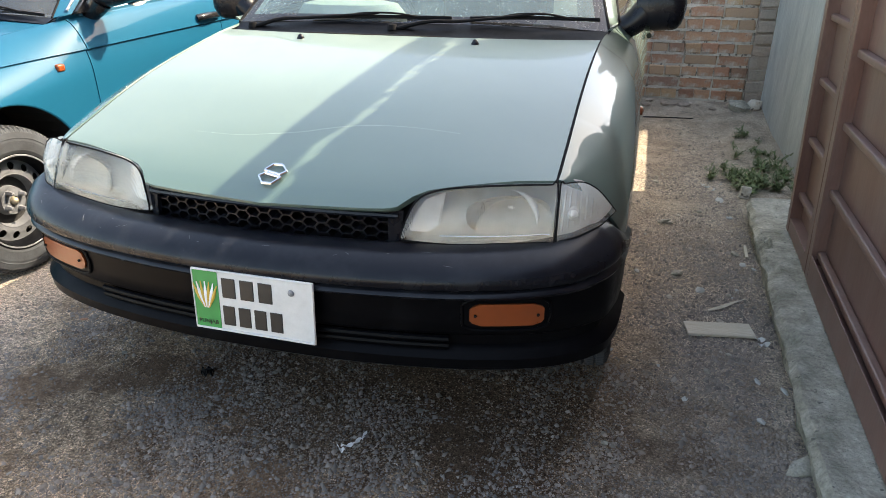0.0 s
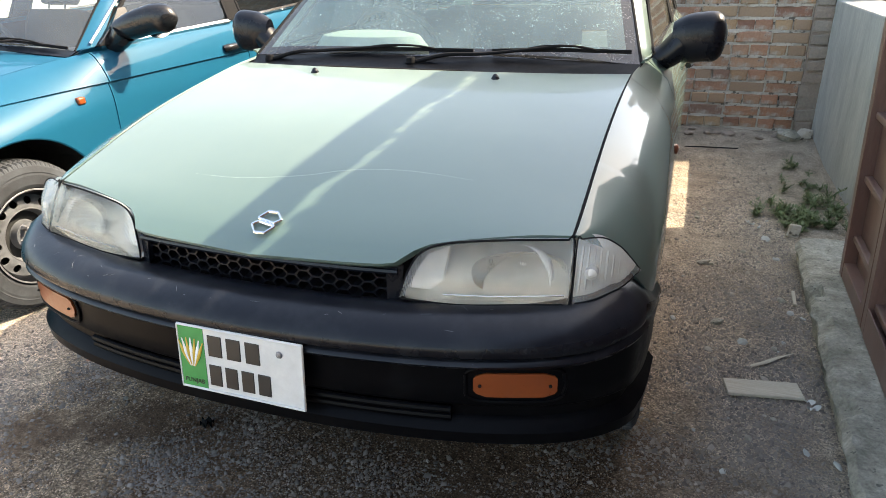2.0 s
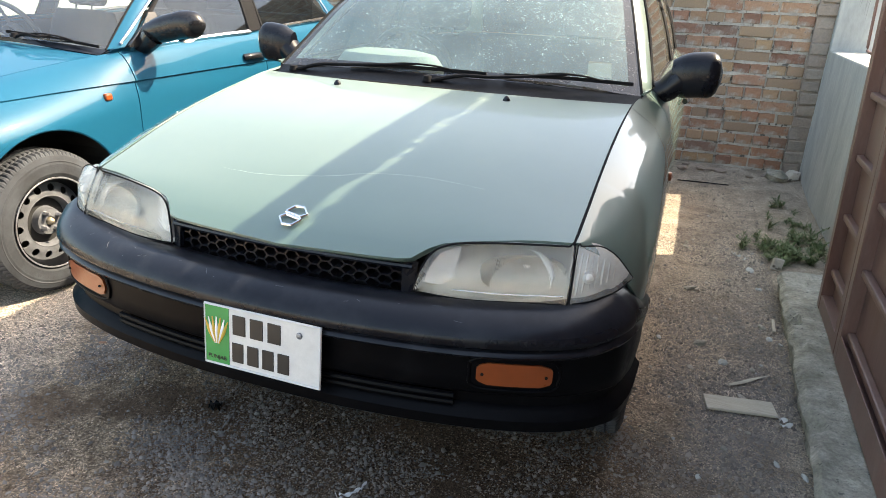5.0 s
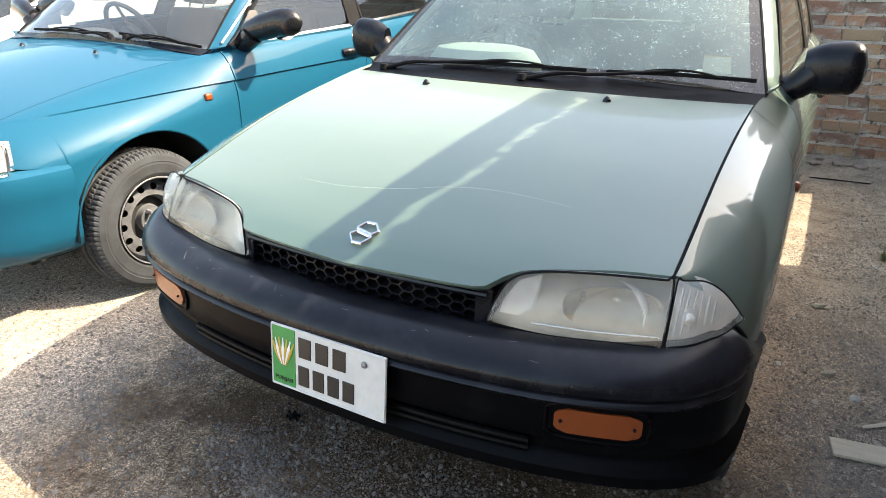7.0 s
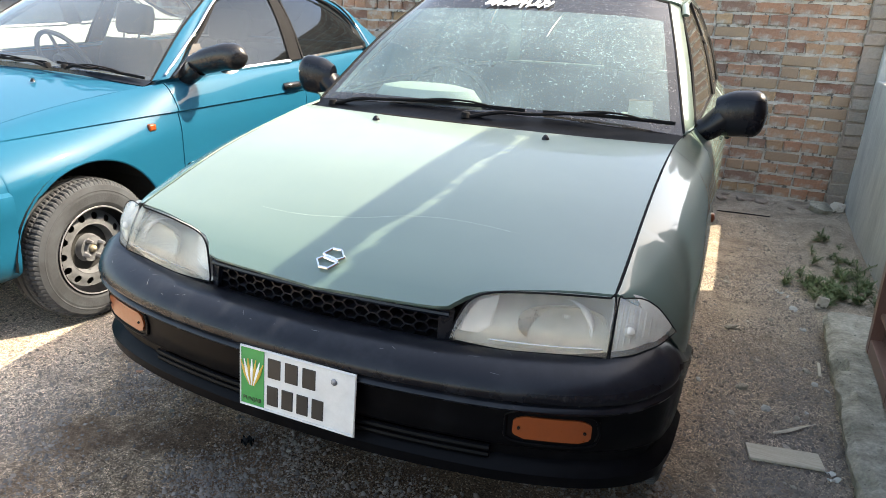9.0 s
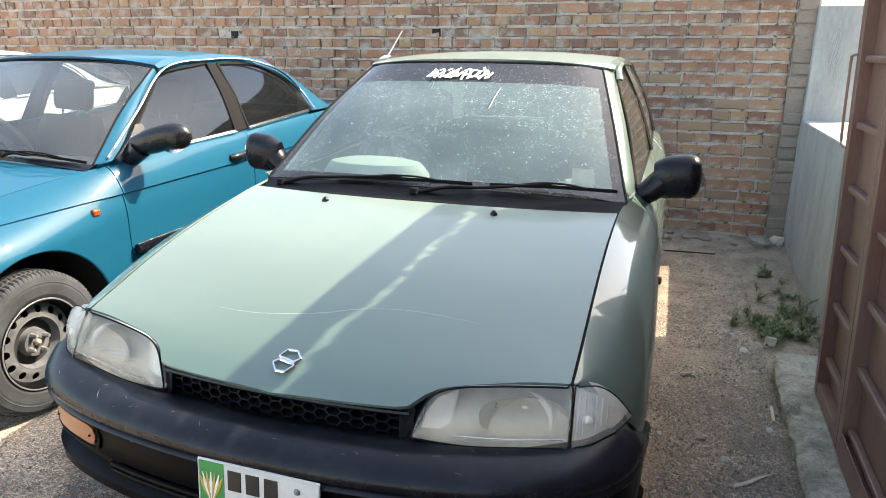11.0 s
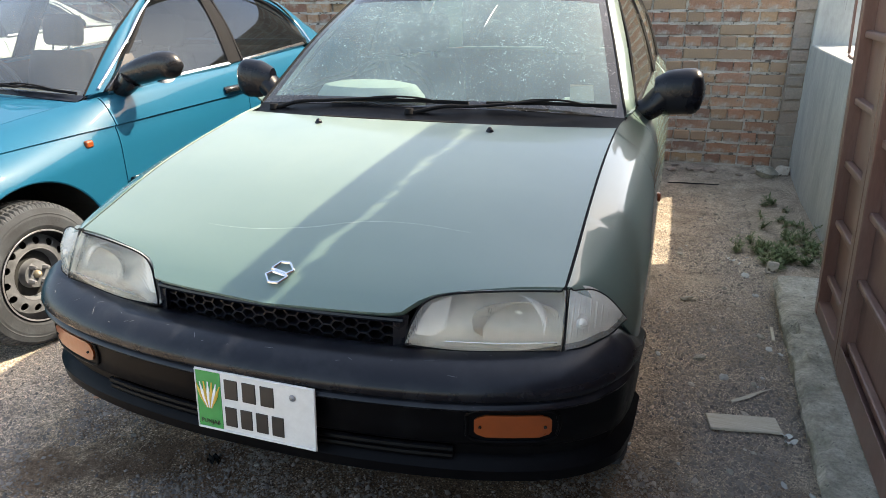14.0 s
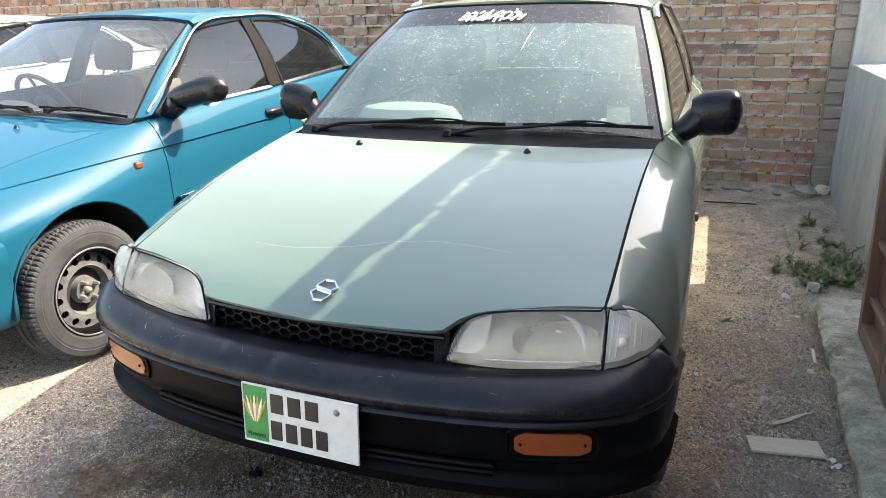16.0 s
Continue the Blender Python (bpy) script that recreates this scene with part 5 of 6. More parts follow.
    sunlit_side.inputs[1].default_value = 0.35
    nt.links.new(pos.outputs[1], sunlit_side.inputs[0])
    nt.links.new(pos.outputs[0], sunlit_side.inputs[2])
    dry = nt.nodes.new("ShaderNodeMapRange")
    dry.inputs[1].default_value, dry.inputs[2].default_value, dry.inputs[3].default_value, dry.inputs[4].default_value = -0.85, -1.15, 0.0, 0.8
    nt.links.new(sunlit_side.outputs[0], dry.inputs[0])
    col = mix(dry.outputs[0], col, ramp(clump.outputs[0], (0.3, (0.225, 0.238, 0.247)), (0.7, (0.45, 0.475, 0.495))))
    blot = tex("ShaderNodeTexNoise", 2.9, Detail=7.0, Roughness=0.62)
    patchy = ramp(blot.outputs[0], (0.50, (0, 0, 0)), (0.60, (1, 1, 1)))
    fsep = nt.nodes.new("ShaderNodeSeparateColor")
    nt.links.new(fine.outputs["Color"], fsep.inputs[0])
    col = times(col, ramp(fsep.outputs[0], (0.0, (0.45, 0.44, 0.43)), (0.6, (0.95, 0.94, 0.92)), (1.0, (1.7, 1.66, 1.6))))
    # pale and dark stone chips
    sep = nt.nodes.new("ShaderNodeSeparateColor")
    nt.links.new(coarse.outputs["Color"], sep.inputs[0])
    near_mid = nt.nodes.new("ShaderNodeMath")
    near_mid.operation = "LESS_THAN"
    near_mid.inputs[1].default_value = 0.40
    nt.links.new(coarse.outputs["Distance"], near_mid.inputs[0])
    few = nt.nodes.new("ShaderNodeMath")
    few.operation = "GREATER_THAN"
    few.inputs[1].default_value = 0.6
    nt.links.new(sep.outputs[1], few.inputs[0])
    chip = nt.nodes.new("ShaderNodeMath")
    chip.operation = "MULTIPLY"
    nt.links.new(near_mid.outputs[0], chip.inputs[0])
    nt.links.new(few.outputs[0], chip.inputs[1])
    free = nt.nodes.new("ShaderNodeMath")
    free.operation = "MULTIPLY"
    gravelly = ramp(blot.outputs[0], (0.48, (0.95, 0.95, 0.95)), (0.60, (0.12, 0.12, 0.12)))
    nt.links.new(chip.outputs[0], free.inputs[0])
    nt.links.new(gravelly, free.inputs[1])
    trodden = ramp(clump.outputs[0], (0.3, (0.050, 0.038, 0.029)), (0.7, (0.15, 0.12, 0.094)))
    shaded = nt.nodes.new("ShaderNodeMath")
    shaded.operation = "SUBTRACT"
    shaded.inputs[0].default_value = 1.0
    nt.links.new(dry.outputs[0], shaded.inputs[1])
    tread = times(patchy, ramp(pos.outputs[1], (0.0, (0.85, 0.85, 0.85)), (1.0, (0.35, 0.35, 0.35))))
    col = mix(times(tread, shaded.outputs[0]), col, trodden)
    col = mix(free.outputs[0], col, ramp(sep.outputs[0], (0.0, (0.09, 0.083, 0.074)), (0.5, (0.27, 0.25, 0.222)), (0.95, (0.55, 0.52, 0.475))))
    settled = nt.nodes.new("ShaderNodeMath")
    settled.operation = "MULTIPLY"
    settled.inputs[1].default_value = 0.7
    nt.links.new(most.outputs[0], settled.inputs[0])
    col = mix(settled.outputs[0], col, times(dusty, ramp(fsep.outputs[0], (0.0, (0.7, 0.7, 0.7)), (1.0, (1.4, 1.38, 1.35)))))
    # the stain and the painted bumper shade once more, over the chips
    col = mix(mix(0.8, oil_shade, oil_shade, "MULTIPLY"), col, soil)
    broad = tex("ShaderNodeTexNoise", 0.9, Detail=4.0)
    col = mix(1.0, col, ramp(broad.outputs[0], (0.3, (1.44, 1.19, 0.97)), (0.7, (2.15, 1.79, 1.47))), "MULTIPLY")
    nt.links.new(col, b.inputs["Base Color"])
    bump1, bump2 = nt.nodes.new("ShaderNodeBump"), nt.nodes.new("ShaderNodeBump")
    for bp, v, d in ((bump1, grit, 0.006), (bump2, clump, 0.014)):
        bp.inputs["Strength"].default_value, bp.inputs["Distance"].default_value = 1.0, d
        nt.links.new(v.outputs[0], bp.inputs["Height"])
    nt.links.new(bump1.outputs[0], bump2.inputs["Normal"])
    nt.links.new(bump2.outputs[0], b.inputs["Normal"])
    return m


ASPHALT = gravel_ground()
PEBBLE = mat("loose_gravel", (0.2, 0.19, 0.18), 0.9, 0, s2=80, island=True, vary=((0.066, 0.053, 0.042), (0.145, 0.119, 0.095), (0.262, 0.221, 0.18), (0.175, 0.131, 0.097), (0.365, 0.317, 0.26)), vary_amount=0.85)
CONCRETE = mat("grey_concrete", (0.35, 0.33, 0.275), 0.9, 0, stain=(0.17, 0.165, 0.13), s1=11, s2=80, grain=0.8, stain_amount=1.0, bump=1.0, sb=34, depth=0.02, specks=((0.08, 0.08, 0.07), 0.66, 40))
PLASTER = mat("pale_cement_plaster", (0.405, 0.411, 0.384), 0.9, 0, stain=(0.272, 0.285, 0.272), s1=2.6, s2=18, grain=0.28, stain_amount=0.8, stretch=(2.5, 2.5, 0.8), bump=0.3, sb=14, depth=0.005)
MORTAR = mat("grey_mortar", (0.494, 0.442, 0.370), 0.95, 0, stain=(0.221, 0.195, 0.163), s1=6, s2=60, grain=0.35, bump=1.0, sb=32, depth=0.02, specks=((0.078, 0.065, 0.052), 0.60, 24))
BRICK = mat("fired_brick", (0.375, 0.187, 0.114), 0.9, 0, stain=(0.405, 0.370, 0.310), s1=11, s2=70, stain_amount=0.75, stain_range=(0.49, 0.63), grain=0.45, vary=((0.327, 0.162, 0.094), (0.395, 0.236, 0.146), (0.198, 0.098, 0.066), (0.395, 0.265, 0.146), (0.336, 0.187, 0.118), (0.167, 0.108, 0.081), (0.355, 0.172, 0.104), (0.267, 0.148, 0.094)), vary_amount=0.85, bump=1.0, sb=38, depth=0.012, specks=((0.129, 0.089, 0.066), 0.71, 22))
BRICK_FAR = mat("fired_brick_far", (0.375, 0.187, 0.114), 0.9, 0, stain=(0.405, 0.370, 0.310), s1=11, s2=70, stain_amount=0.75, stain_range=(0.49, 0.63), grain=0.45, island=True, vary=((0.327, 0.162, 0.094), (0.395, 0.236, 0.146), (0.198, 0.098, 0.066), (0.395, 0.265, 0.146), (0.336, 0.187, 0.118), (0.167, 0.108, 0.081), (0.355, 0.172, 0.104), (0.267, 0.148, 0.094)), vary_amount=0.85, bump=1.0, sb=38, depth=0.012, specks=((0.129, 0.089, 0.066), 0.71, 22))
OCHRE = mat("ochre_brick", (0.334, 0.225, 0.140), 0.9, 0, stain=(0.253, 0.182, 0.131), s1=9, s2=90, grain=0.3, vary=((0.334, 0.197, 0.117), (0.354, 0.239, 0.140), (0.263, 0.168, 0.112), (0.334, 0.211, 0.131)), vary_amount=0.7, bump=0.8, sb=45, depth=0.005, specks=((0.364, 0.316, 0.262), 0.66, 13))
GATE = mat("brown_gate_paint", (0.132, 0.063, 0.048), 0.36, 0, stain=(0.172, 0.106, 0.086), s1=3, s2=40, grain=0.35, stain_amount=0.9, stretch=(3, 3, 0.6), bump=0.1, sb=12, depth=0.003, dust=((0.14, 0.10, 0.082), 0.28))
WOOD = mat("weathered_board", (0.46, 0.42, 0.34), 0.85, 0, stain=(0.31, 0.28, 0.22), s1=8, stretch=(2, 30, 30), grain=0.3, bump=0.3, sb=20)
LEAF = mat("weed_leaf", (0.088, 0.130, 0.045), 0.6, 0, s1=20, island=True, vary=((0.062, 0.098, 0.032), (0.105, 0.150, 0.055), (0.20, 0.215, 0.11)), vary_amount=0.7)
PAPER = mat("white_litter", (0.6, 0.6, 0.57), 0.8, 0, s1=30)

rnd = random.Random(7)


def ground_z(x, y):
    far = min(max((math.hypot(x, y - 1) - 4) / 6, 0), 1)
    foot = 0.05 * min(max((y - 3.6) / 0.7, 0), 1) if -7 < x < 1.8 and y < 4.5 else 0
    return (0.008 * noise.noise((x * 1.3, y * 1.3, 0.3)) + 0.005 * noise.noise((x * 5, y * 5, 2.0))) * (1 - far) + foot


xs = sorted({*np.linspace(-3.2, 1.9, 130), *np.linspace(-14, -3.2, 24), *np.linspace(1.9, 12, 24), -400, -100, -40, 40, 100, 400})
ys = sorted({*np.linspace(-2.2, 4.6, 160), *np.linspace(-12, -2.2, 20), *np.linspace(4.6, 14, 16), -400, -100, -40, 40, 100, 400})
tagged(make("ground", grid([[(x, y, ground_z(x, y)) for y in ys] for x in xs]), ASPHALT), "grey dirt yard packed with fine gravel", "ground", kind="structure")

ico = bmesh.new()
bmesh.ops.create_icosphere(ico, subdivisions=1, radius=1)
IV = [v.co.copy() for v in ico.verts]
IF = [tuple(v.index for v in f.verts) for f in ico.faces]
ico.free()


def stones(count, seed):
    """Angular chips half sunk in the yard, in drifts with bare soil between, thickest towards the front."""
    g = np.random.default_rng(seed)
    n = count * 3
    x, y = g.uniform(-2.6, 1.33, n), g.triangular(-1.3, 0.0, 4.2, n)
    drift = np.array([noise.noise((p * 2.2, q * 2.2, 5.0)) + 0.6 * noise.noise((p * 6, q * 6, 1.0)) for p, q in zip(x, y)])
    # fewer chips where the stain and bumper shade are painted
    oil_shade_spot = np.exp(-((x - 0.2) / 0.9) ** 4 - ((y - 0.3) / 0.42) ** 2)
    keep = g.random(n) < np.clip(0.5 + 1.3 * drift, 0.05, 1) * np.clip(1.2 - 0.18 * y, 0.3, 1) * (1 - 0.45 * oil_shade_spot) * np.clip((x + 0.35 * y + 1.25) / 0.4, 0.15, 1)
    x, y = x[keep][:count], y[keep][:count]
    n = len(x)
    s = 0.0018 + 0.0023 * g.random(n) + 0.0090 * g.random(n) ** 11
    base = np.array(((1, 0, -0.3), (0, 1, -0.3), (-1, 0, -0.3), (0, -1, -0.3), (0, 0, 1)), float)
    v = base[None] * g.uniform(0.6, 1.3, (n, 5, 1)) + g.uniform(-0.25, 0.25, (n, 5, 3))
    v *= (s[:, None] * np.stack((np.ones(n), g.uniform(0.5, 1, n), g.uniform(0.5, 0.9, n)), 1))[:, None, :]
    t = g.uniform(0, 2 * math.pi, n)
    wx, wy = v[..., 0] * np.cos(t)[:, None] - v[..., 1] * np.sin(t)[:, None], v[..., 0] * np.sin(t)[:, None] + v[..., 1] * np.cos(t)[:, None]
    z = np.array([ground_z(p, q) for p, q in zip(x, y)]) + s * 0.08
    pts = np.stack((wx + x[:, None], wy + y[:, None], v[..., 2] + z[:, None]), 2).reshape(-1, 3)
    tri = np.array(((0, 1, 4), (1, 2, 4), (2, 3, 4), (3, 0, 4)))
    faces = (tri[None] + 5 * np.arange(n)[:, None, None]).reshape(-1, 3)
    me = bpy.data.meshes.new("gravel")
    me.vertices.add(len(pts))
    me.vertices.foreach_set("co", pts.ravel())
    me.loops.add(faces.size)
    me.loops.foreach_set("vertex_index", faces.ravel().astype(np.int32))
    me.polygons.add(len(faces))
    me.polygons.foreach_set("loop_start", np.arange(0, faces.size, 3, dtype=np.int32))
    me.update(calc_edges=True)
    me.materials.append(PEBBLE)
    return new("gravel", me)


def near():
    while True:
        x, y = rnd.uniform(-2.6, 1.33), rnd.triangular(-1.3, 4.2, 0.2)
        if rnd.random() < 1.2 - 0.2 * max(0, y):
            return x, y


tagged(stones(230000, 7), "loose grey gravel strewn over the yard", "gravel", kind="stuff")

# brick wall at the back
wall_y = 4.30
WALL_X0, WALL_X1, WALL_H, COURSE = -9.0, 1.55, 2.14, 0.0845
wall = tagged(make("wall_north", box(WALL_X0, 1.69, wall_y + 0.006, wall_y + 0.23, -0.3, WALL_H), MORTAR, smooth=False), "unplastered red brick wall with rough grey mortar", "wall", kind="structure")


def brick_mesh(length, seed, h=0.0715):
    r = random.Random(seed)
    v, f = box(-length / 2, length / 2, 0.0, 0.1, -h / 2, h / 2)
    bm = bmesh.new()
    vs = [bm.verts.new(p) for p in v]
    for q in f:
        bm.faces.new([vs[i] for i in q])
    bmesh.ops.bevel(bm, geom=bm.edges[:], offset=0.006, segments=1, affect="EDGES")
    for w in bm.verts:
        w.co += Vector((r.uniform(-0.0045, 0.0045), r.uniform(-0.0022, 0.0022), r.uniform(-0.0035, 0.0035)))
    me = bpy.data.meshes.new("brick")
    bm.to_mesh(me)
    bm.free()
    return me


STRETCH = [brick_mesh(0.226, k) for k in range(6)]
HEAD = [brick_mesh(0.110, 20 + k) for k in range(6)]
OCHRE_STRETCH = [brick_mesh(0.226, 40 + k) for k in range(4)]
OCHRE_HEAD = [brick_mesh(0.110, 60 + k) for k in range(4)]
for me in STRETCH + HEAD:
    me.materials.append(BRICK)
for me in OCHRE_STRETCH + OCHRE_HEAD:
    me.materials.append(OCHRE)
def relief(x):
    """A shallow pilaster stands a little proud of the wall."""
    return 0.028 if PIL[0] < x < PIL[1] else 0.0


PIL = (-2.25, -1.875)
HOLES = ((-2.98, 1.51), (-1.07, 1.525))
# black blocks paint in the shade inside two holes; nothing is cut out
for hx, hz in HOLES:
    part("putlog_hole", box(hx - 0.034, hx + 0.034, wall_y - 0.008, wall_y + 0.003, hz - 0.03, hz + 0.03), DARK, wall, smooth=False)


def course_z(x):
    """The courses rise and fall a little along the wall."""
    return 0.006 * math.sin(x * 1.1)


def mortar_y(x, z, d):
    """Bed joints are smeared flush with the bricks; between them the upright joints stay open."""
    if abs(d) > 0.011:
        return wall_y + 0.040 - relief(x)
    n = noise.noise((x * 7, z * 10, 0)) + 0.4 * noise.noise((x * 26, z * 26, 4))
    gone = max(0, noise.noise((x * 11, z * 9, 8)) - 0.32) * 0.09
    return wall_y - 0.005 + 0.010 * n + gone - relief(x)


joints = [(0.05 + COURSE * k, d) for k in range(25) for d in (-0.0125, -0.0095, 0.0, 0.0095, 0.0125)]
mortar_rows = [[(x, mortar_y(x, z, d), min(z + d * (1 + 0.45 * noise.noise((x * 17, z * 30, 2))) + course_z(x), WALL_H)) for z, d in joints] for x in [*np.linspace(WALL_X0, -3.2, 160), *np.linspace(-3.185, 1.6, 330)]]
part("mortar_face", grid(mortar_rows), MORTAR, wall)
far_v, far_f, picked = [], [], 0
for row in range(int((WALL_H - 0.0) / COURSE)):
    z = 0.05 + COURSE * (row + 0.5)
    head = row % 2 == 0
    step = 0.118 if head else 0.235
    x = WALL_X1 - (0.0 if head else 0.0) - step / 2 + rnd.uniform(-0.01, 0.01)
    while x > WALL_X0:
        ochre = rnd.random() < (0.35 if 0.15 < z < 0.95 else 0.08)
        me = rnd.choice((OCHRE_HEAD if head else OCHRE_STRETCH) if ochre else (HEAD if head else STRETCH))
        if any(abs(x - hx) < 0.07 and abs(z - hz) < 0.06 for hx, hz in HOLES):
            x -= step
            continue
        m = pose(x + rnd.uniform(-0.004, 0.004), wall_y - 0.007 - relief(x) + rnd.uniform(-0.005, 0.006), z + rnd.uniform(-0.0022, 0.0022) + course_z(x), 0, rnd.uniform(-0.5, 0.5), rnd.uniform(-0.5, 0.5))
        if x > 0.35 and z < 2.1 and picked < 300:
            picked += 1
            b = new("brick", me)
            b.parent = wall
            b.matrix_world = m
        else:
            n = len(far_v)
            far_v += [tuple(m @ v.co) for v in me.vertices]
            far_f += [tuple(i + n for i in p.vertices) for p in me.polygons]
        x -= step
tagged(part("brickwork", (far_v, far_f), BRICK_FAR, wall, smooth=False), kind="stuff")

tagged(make("loose_wire", tube([(-2.62, wall_y - 0.03, 1.85), (-2.72, wall_y - 0.05, 1.72), (-2.91, wall_y - 0.03, 1.55)], 0.003, 6, 16), WOOD), "thin loose wire hanging on the brick wall", "wire")

# ragged toothed end of the brickwork, plastered pier and low wall with a sill
PIER = mat("mortar_smeared_brick", (0.273, 0.240, 0.202), 0.95, 0, stain=(0.286, 0.221, 0.169), s1=10, s2=70, grain=0.35, island=True, vary=((0.325, 0.286, 0.240), (0.247, 0.176, 0.137), (0.208, 0.189, 0.163)), vary_amount=0.6, bump=1.0, sb=40, depth=0.01)
pv, pf = [], []
for row in range(28):
    z = 0.05 + COURSE * (row + 0.5)
    me = rnd.choice(STRETCH)
    m = pose(1.612 + rnd.uniform(-0.008, 0.008), wall_y - 0.045 + rnd.uniform(-0.012, 0.012), z, 0, rnd.uniform(-5, 5), rnd.uniform(-5, 5)) @ Matrix.Diagonal((rnd.uniform(0.45, 0.66), 1.0, rnd.uniform(0.9, 1.2), 1))
    n = len(pv)
    pv += [tuple(m @ v.co) for v in me.vertices]
    pf += [tuple(i + n for i in p.vertices) for p in me.polygons]
tagged(make("brick_pier", join((pv, pf), box(1.55, 1.67, wall_y - 0.035, wall_y + 0.02, -0.05, 2.4)), PIER, smooth=False), "rough mortar-smeared brick corner pier", "pier", kind="structure")
tagged(make("wall_east", box(1.668, 2.05, 1.72, 4.22, -0.2, 0.935), PLASTER, smooth=False, bevel=0.01), "low cement-plastered wall with open ledge", "wall", kind="structure")
# hidden behind the gate; added to cut off the sunlit strip beside the car
tagged(make("wall_east_column", box(1.676, 2.06, 1.70, 2.78, 0.90, 1.36), PLASTER, smooth=False, bevel=0.01), "raised part of the plastered wall", "wall", kind="structure")
tagged(make("plaster_pier", box(1.665, 2.0, 4.20, 4.55, 0.0, 1.69), PLASTER, smooth=False, bevel=0.008), "plastered pier scratched on its face", "pier", kind="structure")

# unseen wall, added so that the bumper mirrors shaded ground
tagged(make("wall_east_near", box(1.62, 1.85, -9.0, -2.62, -0.2, 2.3), PLASTER, smooth=False, bevel=0.01), "plain plastered boundary wall beyond the gate", "wall", kind="structure")

SCRATCH = mat("dark_trowel_mark", (0.27, 0.275, 0.265), 0.95, 0, s1=30)
for k in range(12):
    x0, z1 = 1.765 + 0.006 * k, rnd.uniform(1.36, 1.62)
    z0 = z1 - rnd.uniform(0.12, 0.36)
    tagged(make("trowel_mark", tube([(x0 - 0.004, 4.2005, z0), (x0 + rnd.uniform(-0.006, 0.002), 4.2005, (z0 + z1) / 2), (x0 + 0.026, 4.2005, z1)], lambda t: 0.0006 + 0.0016 * math.sin(math.pi * t), 5, 12, flat=0.5), SCRATCH), "dark trowel mark scratched into the plastered pier", "trowel mark", "trowel marks", kind="structure")

# wall added beyond the low wall to keep bright horizon out of reflections
UNSEEN_WALL = mat("unseen_wall_render", (0.22, 0.225, 0.23), 0.9, 0, stain=(0.15, 0.153, 0.157), s1=1.5, s2=30, grain=0.15, bump=0.3, sb=10, depth=0.006)
tagged(make("wall_neighbour", box(6.0, 6.3, -9.0, 16.0, -0.2, 3.6), UNSEEN_WALL, smooth=False, bevel=0.02), "plain rendered wall of the neighbouring plot", "wall", kind="structure")

# kerb slab
kv = []
for i in range(260):
    y = -1.6 + 3.62 * i / 259
    nz = lambda f, k: noise.noise((y * f, k, 0.5))  # noqa: E731
    xo = 1.275 + 0.022 * y + 0.005 * nz(3, 0) + 0.007 * nz(13, 8) + 0.004 * nz(31, 2)
    chip = max(0, nz(7, 9) - 0.12) * 0.07
    kv.append([(xo + 0.035 + 0.012 * nz(9, 3), y, -0.05), (xo + 0.024 + 0.008 * nz(12, 2), y, 0.03), (xo + 0.006 + 0.005 * nz(16, 5) + chip, y, 0.078 - chip * 0.5), (xo + 0.022 + 0.004 * nz(20, 4) + chip, y, 0.1 + 0.006 * nz(10, 1) - chip),
               (xo + 0.06, y, 0.102 + 0.006 * nz(8, 6)), (xo + 0.11, y, 0.103 + 0.007 * nz(6, 7)), (1.62, y, 0.106), (1.62, y, -0.05)])
kg = grid(kv, False, True)
tagged(make("kerb", (kg[0], kg[1] + [tuple(range(8)), tuple(range(len(kg[0]) - 8, len(kg[0])))]), CONCRETE, smooth=False), "worn chipped concrete kerb under the gate", "kerb", kind="structure")


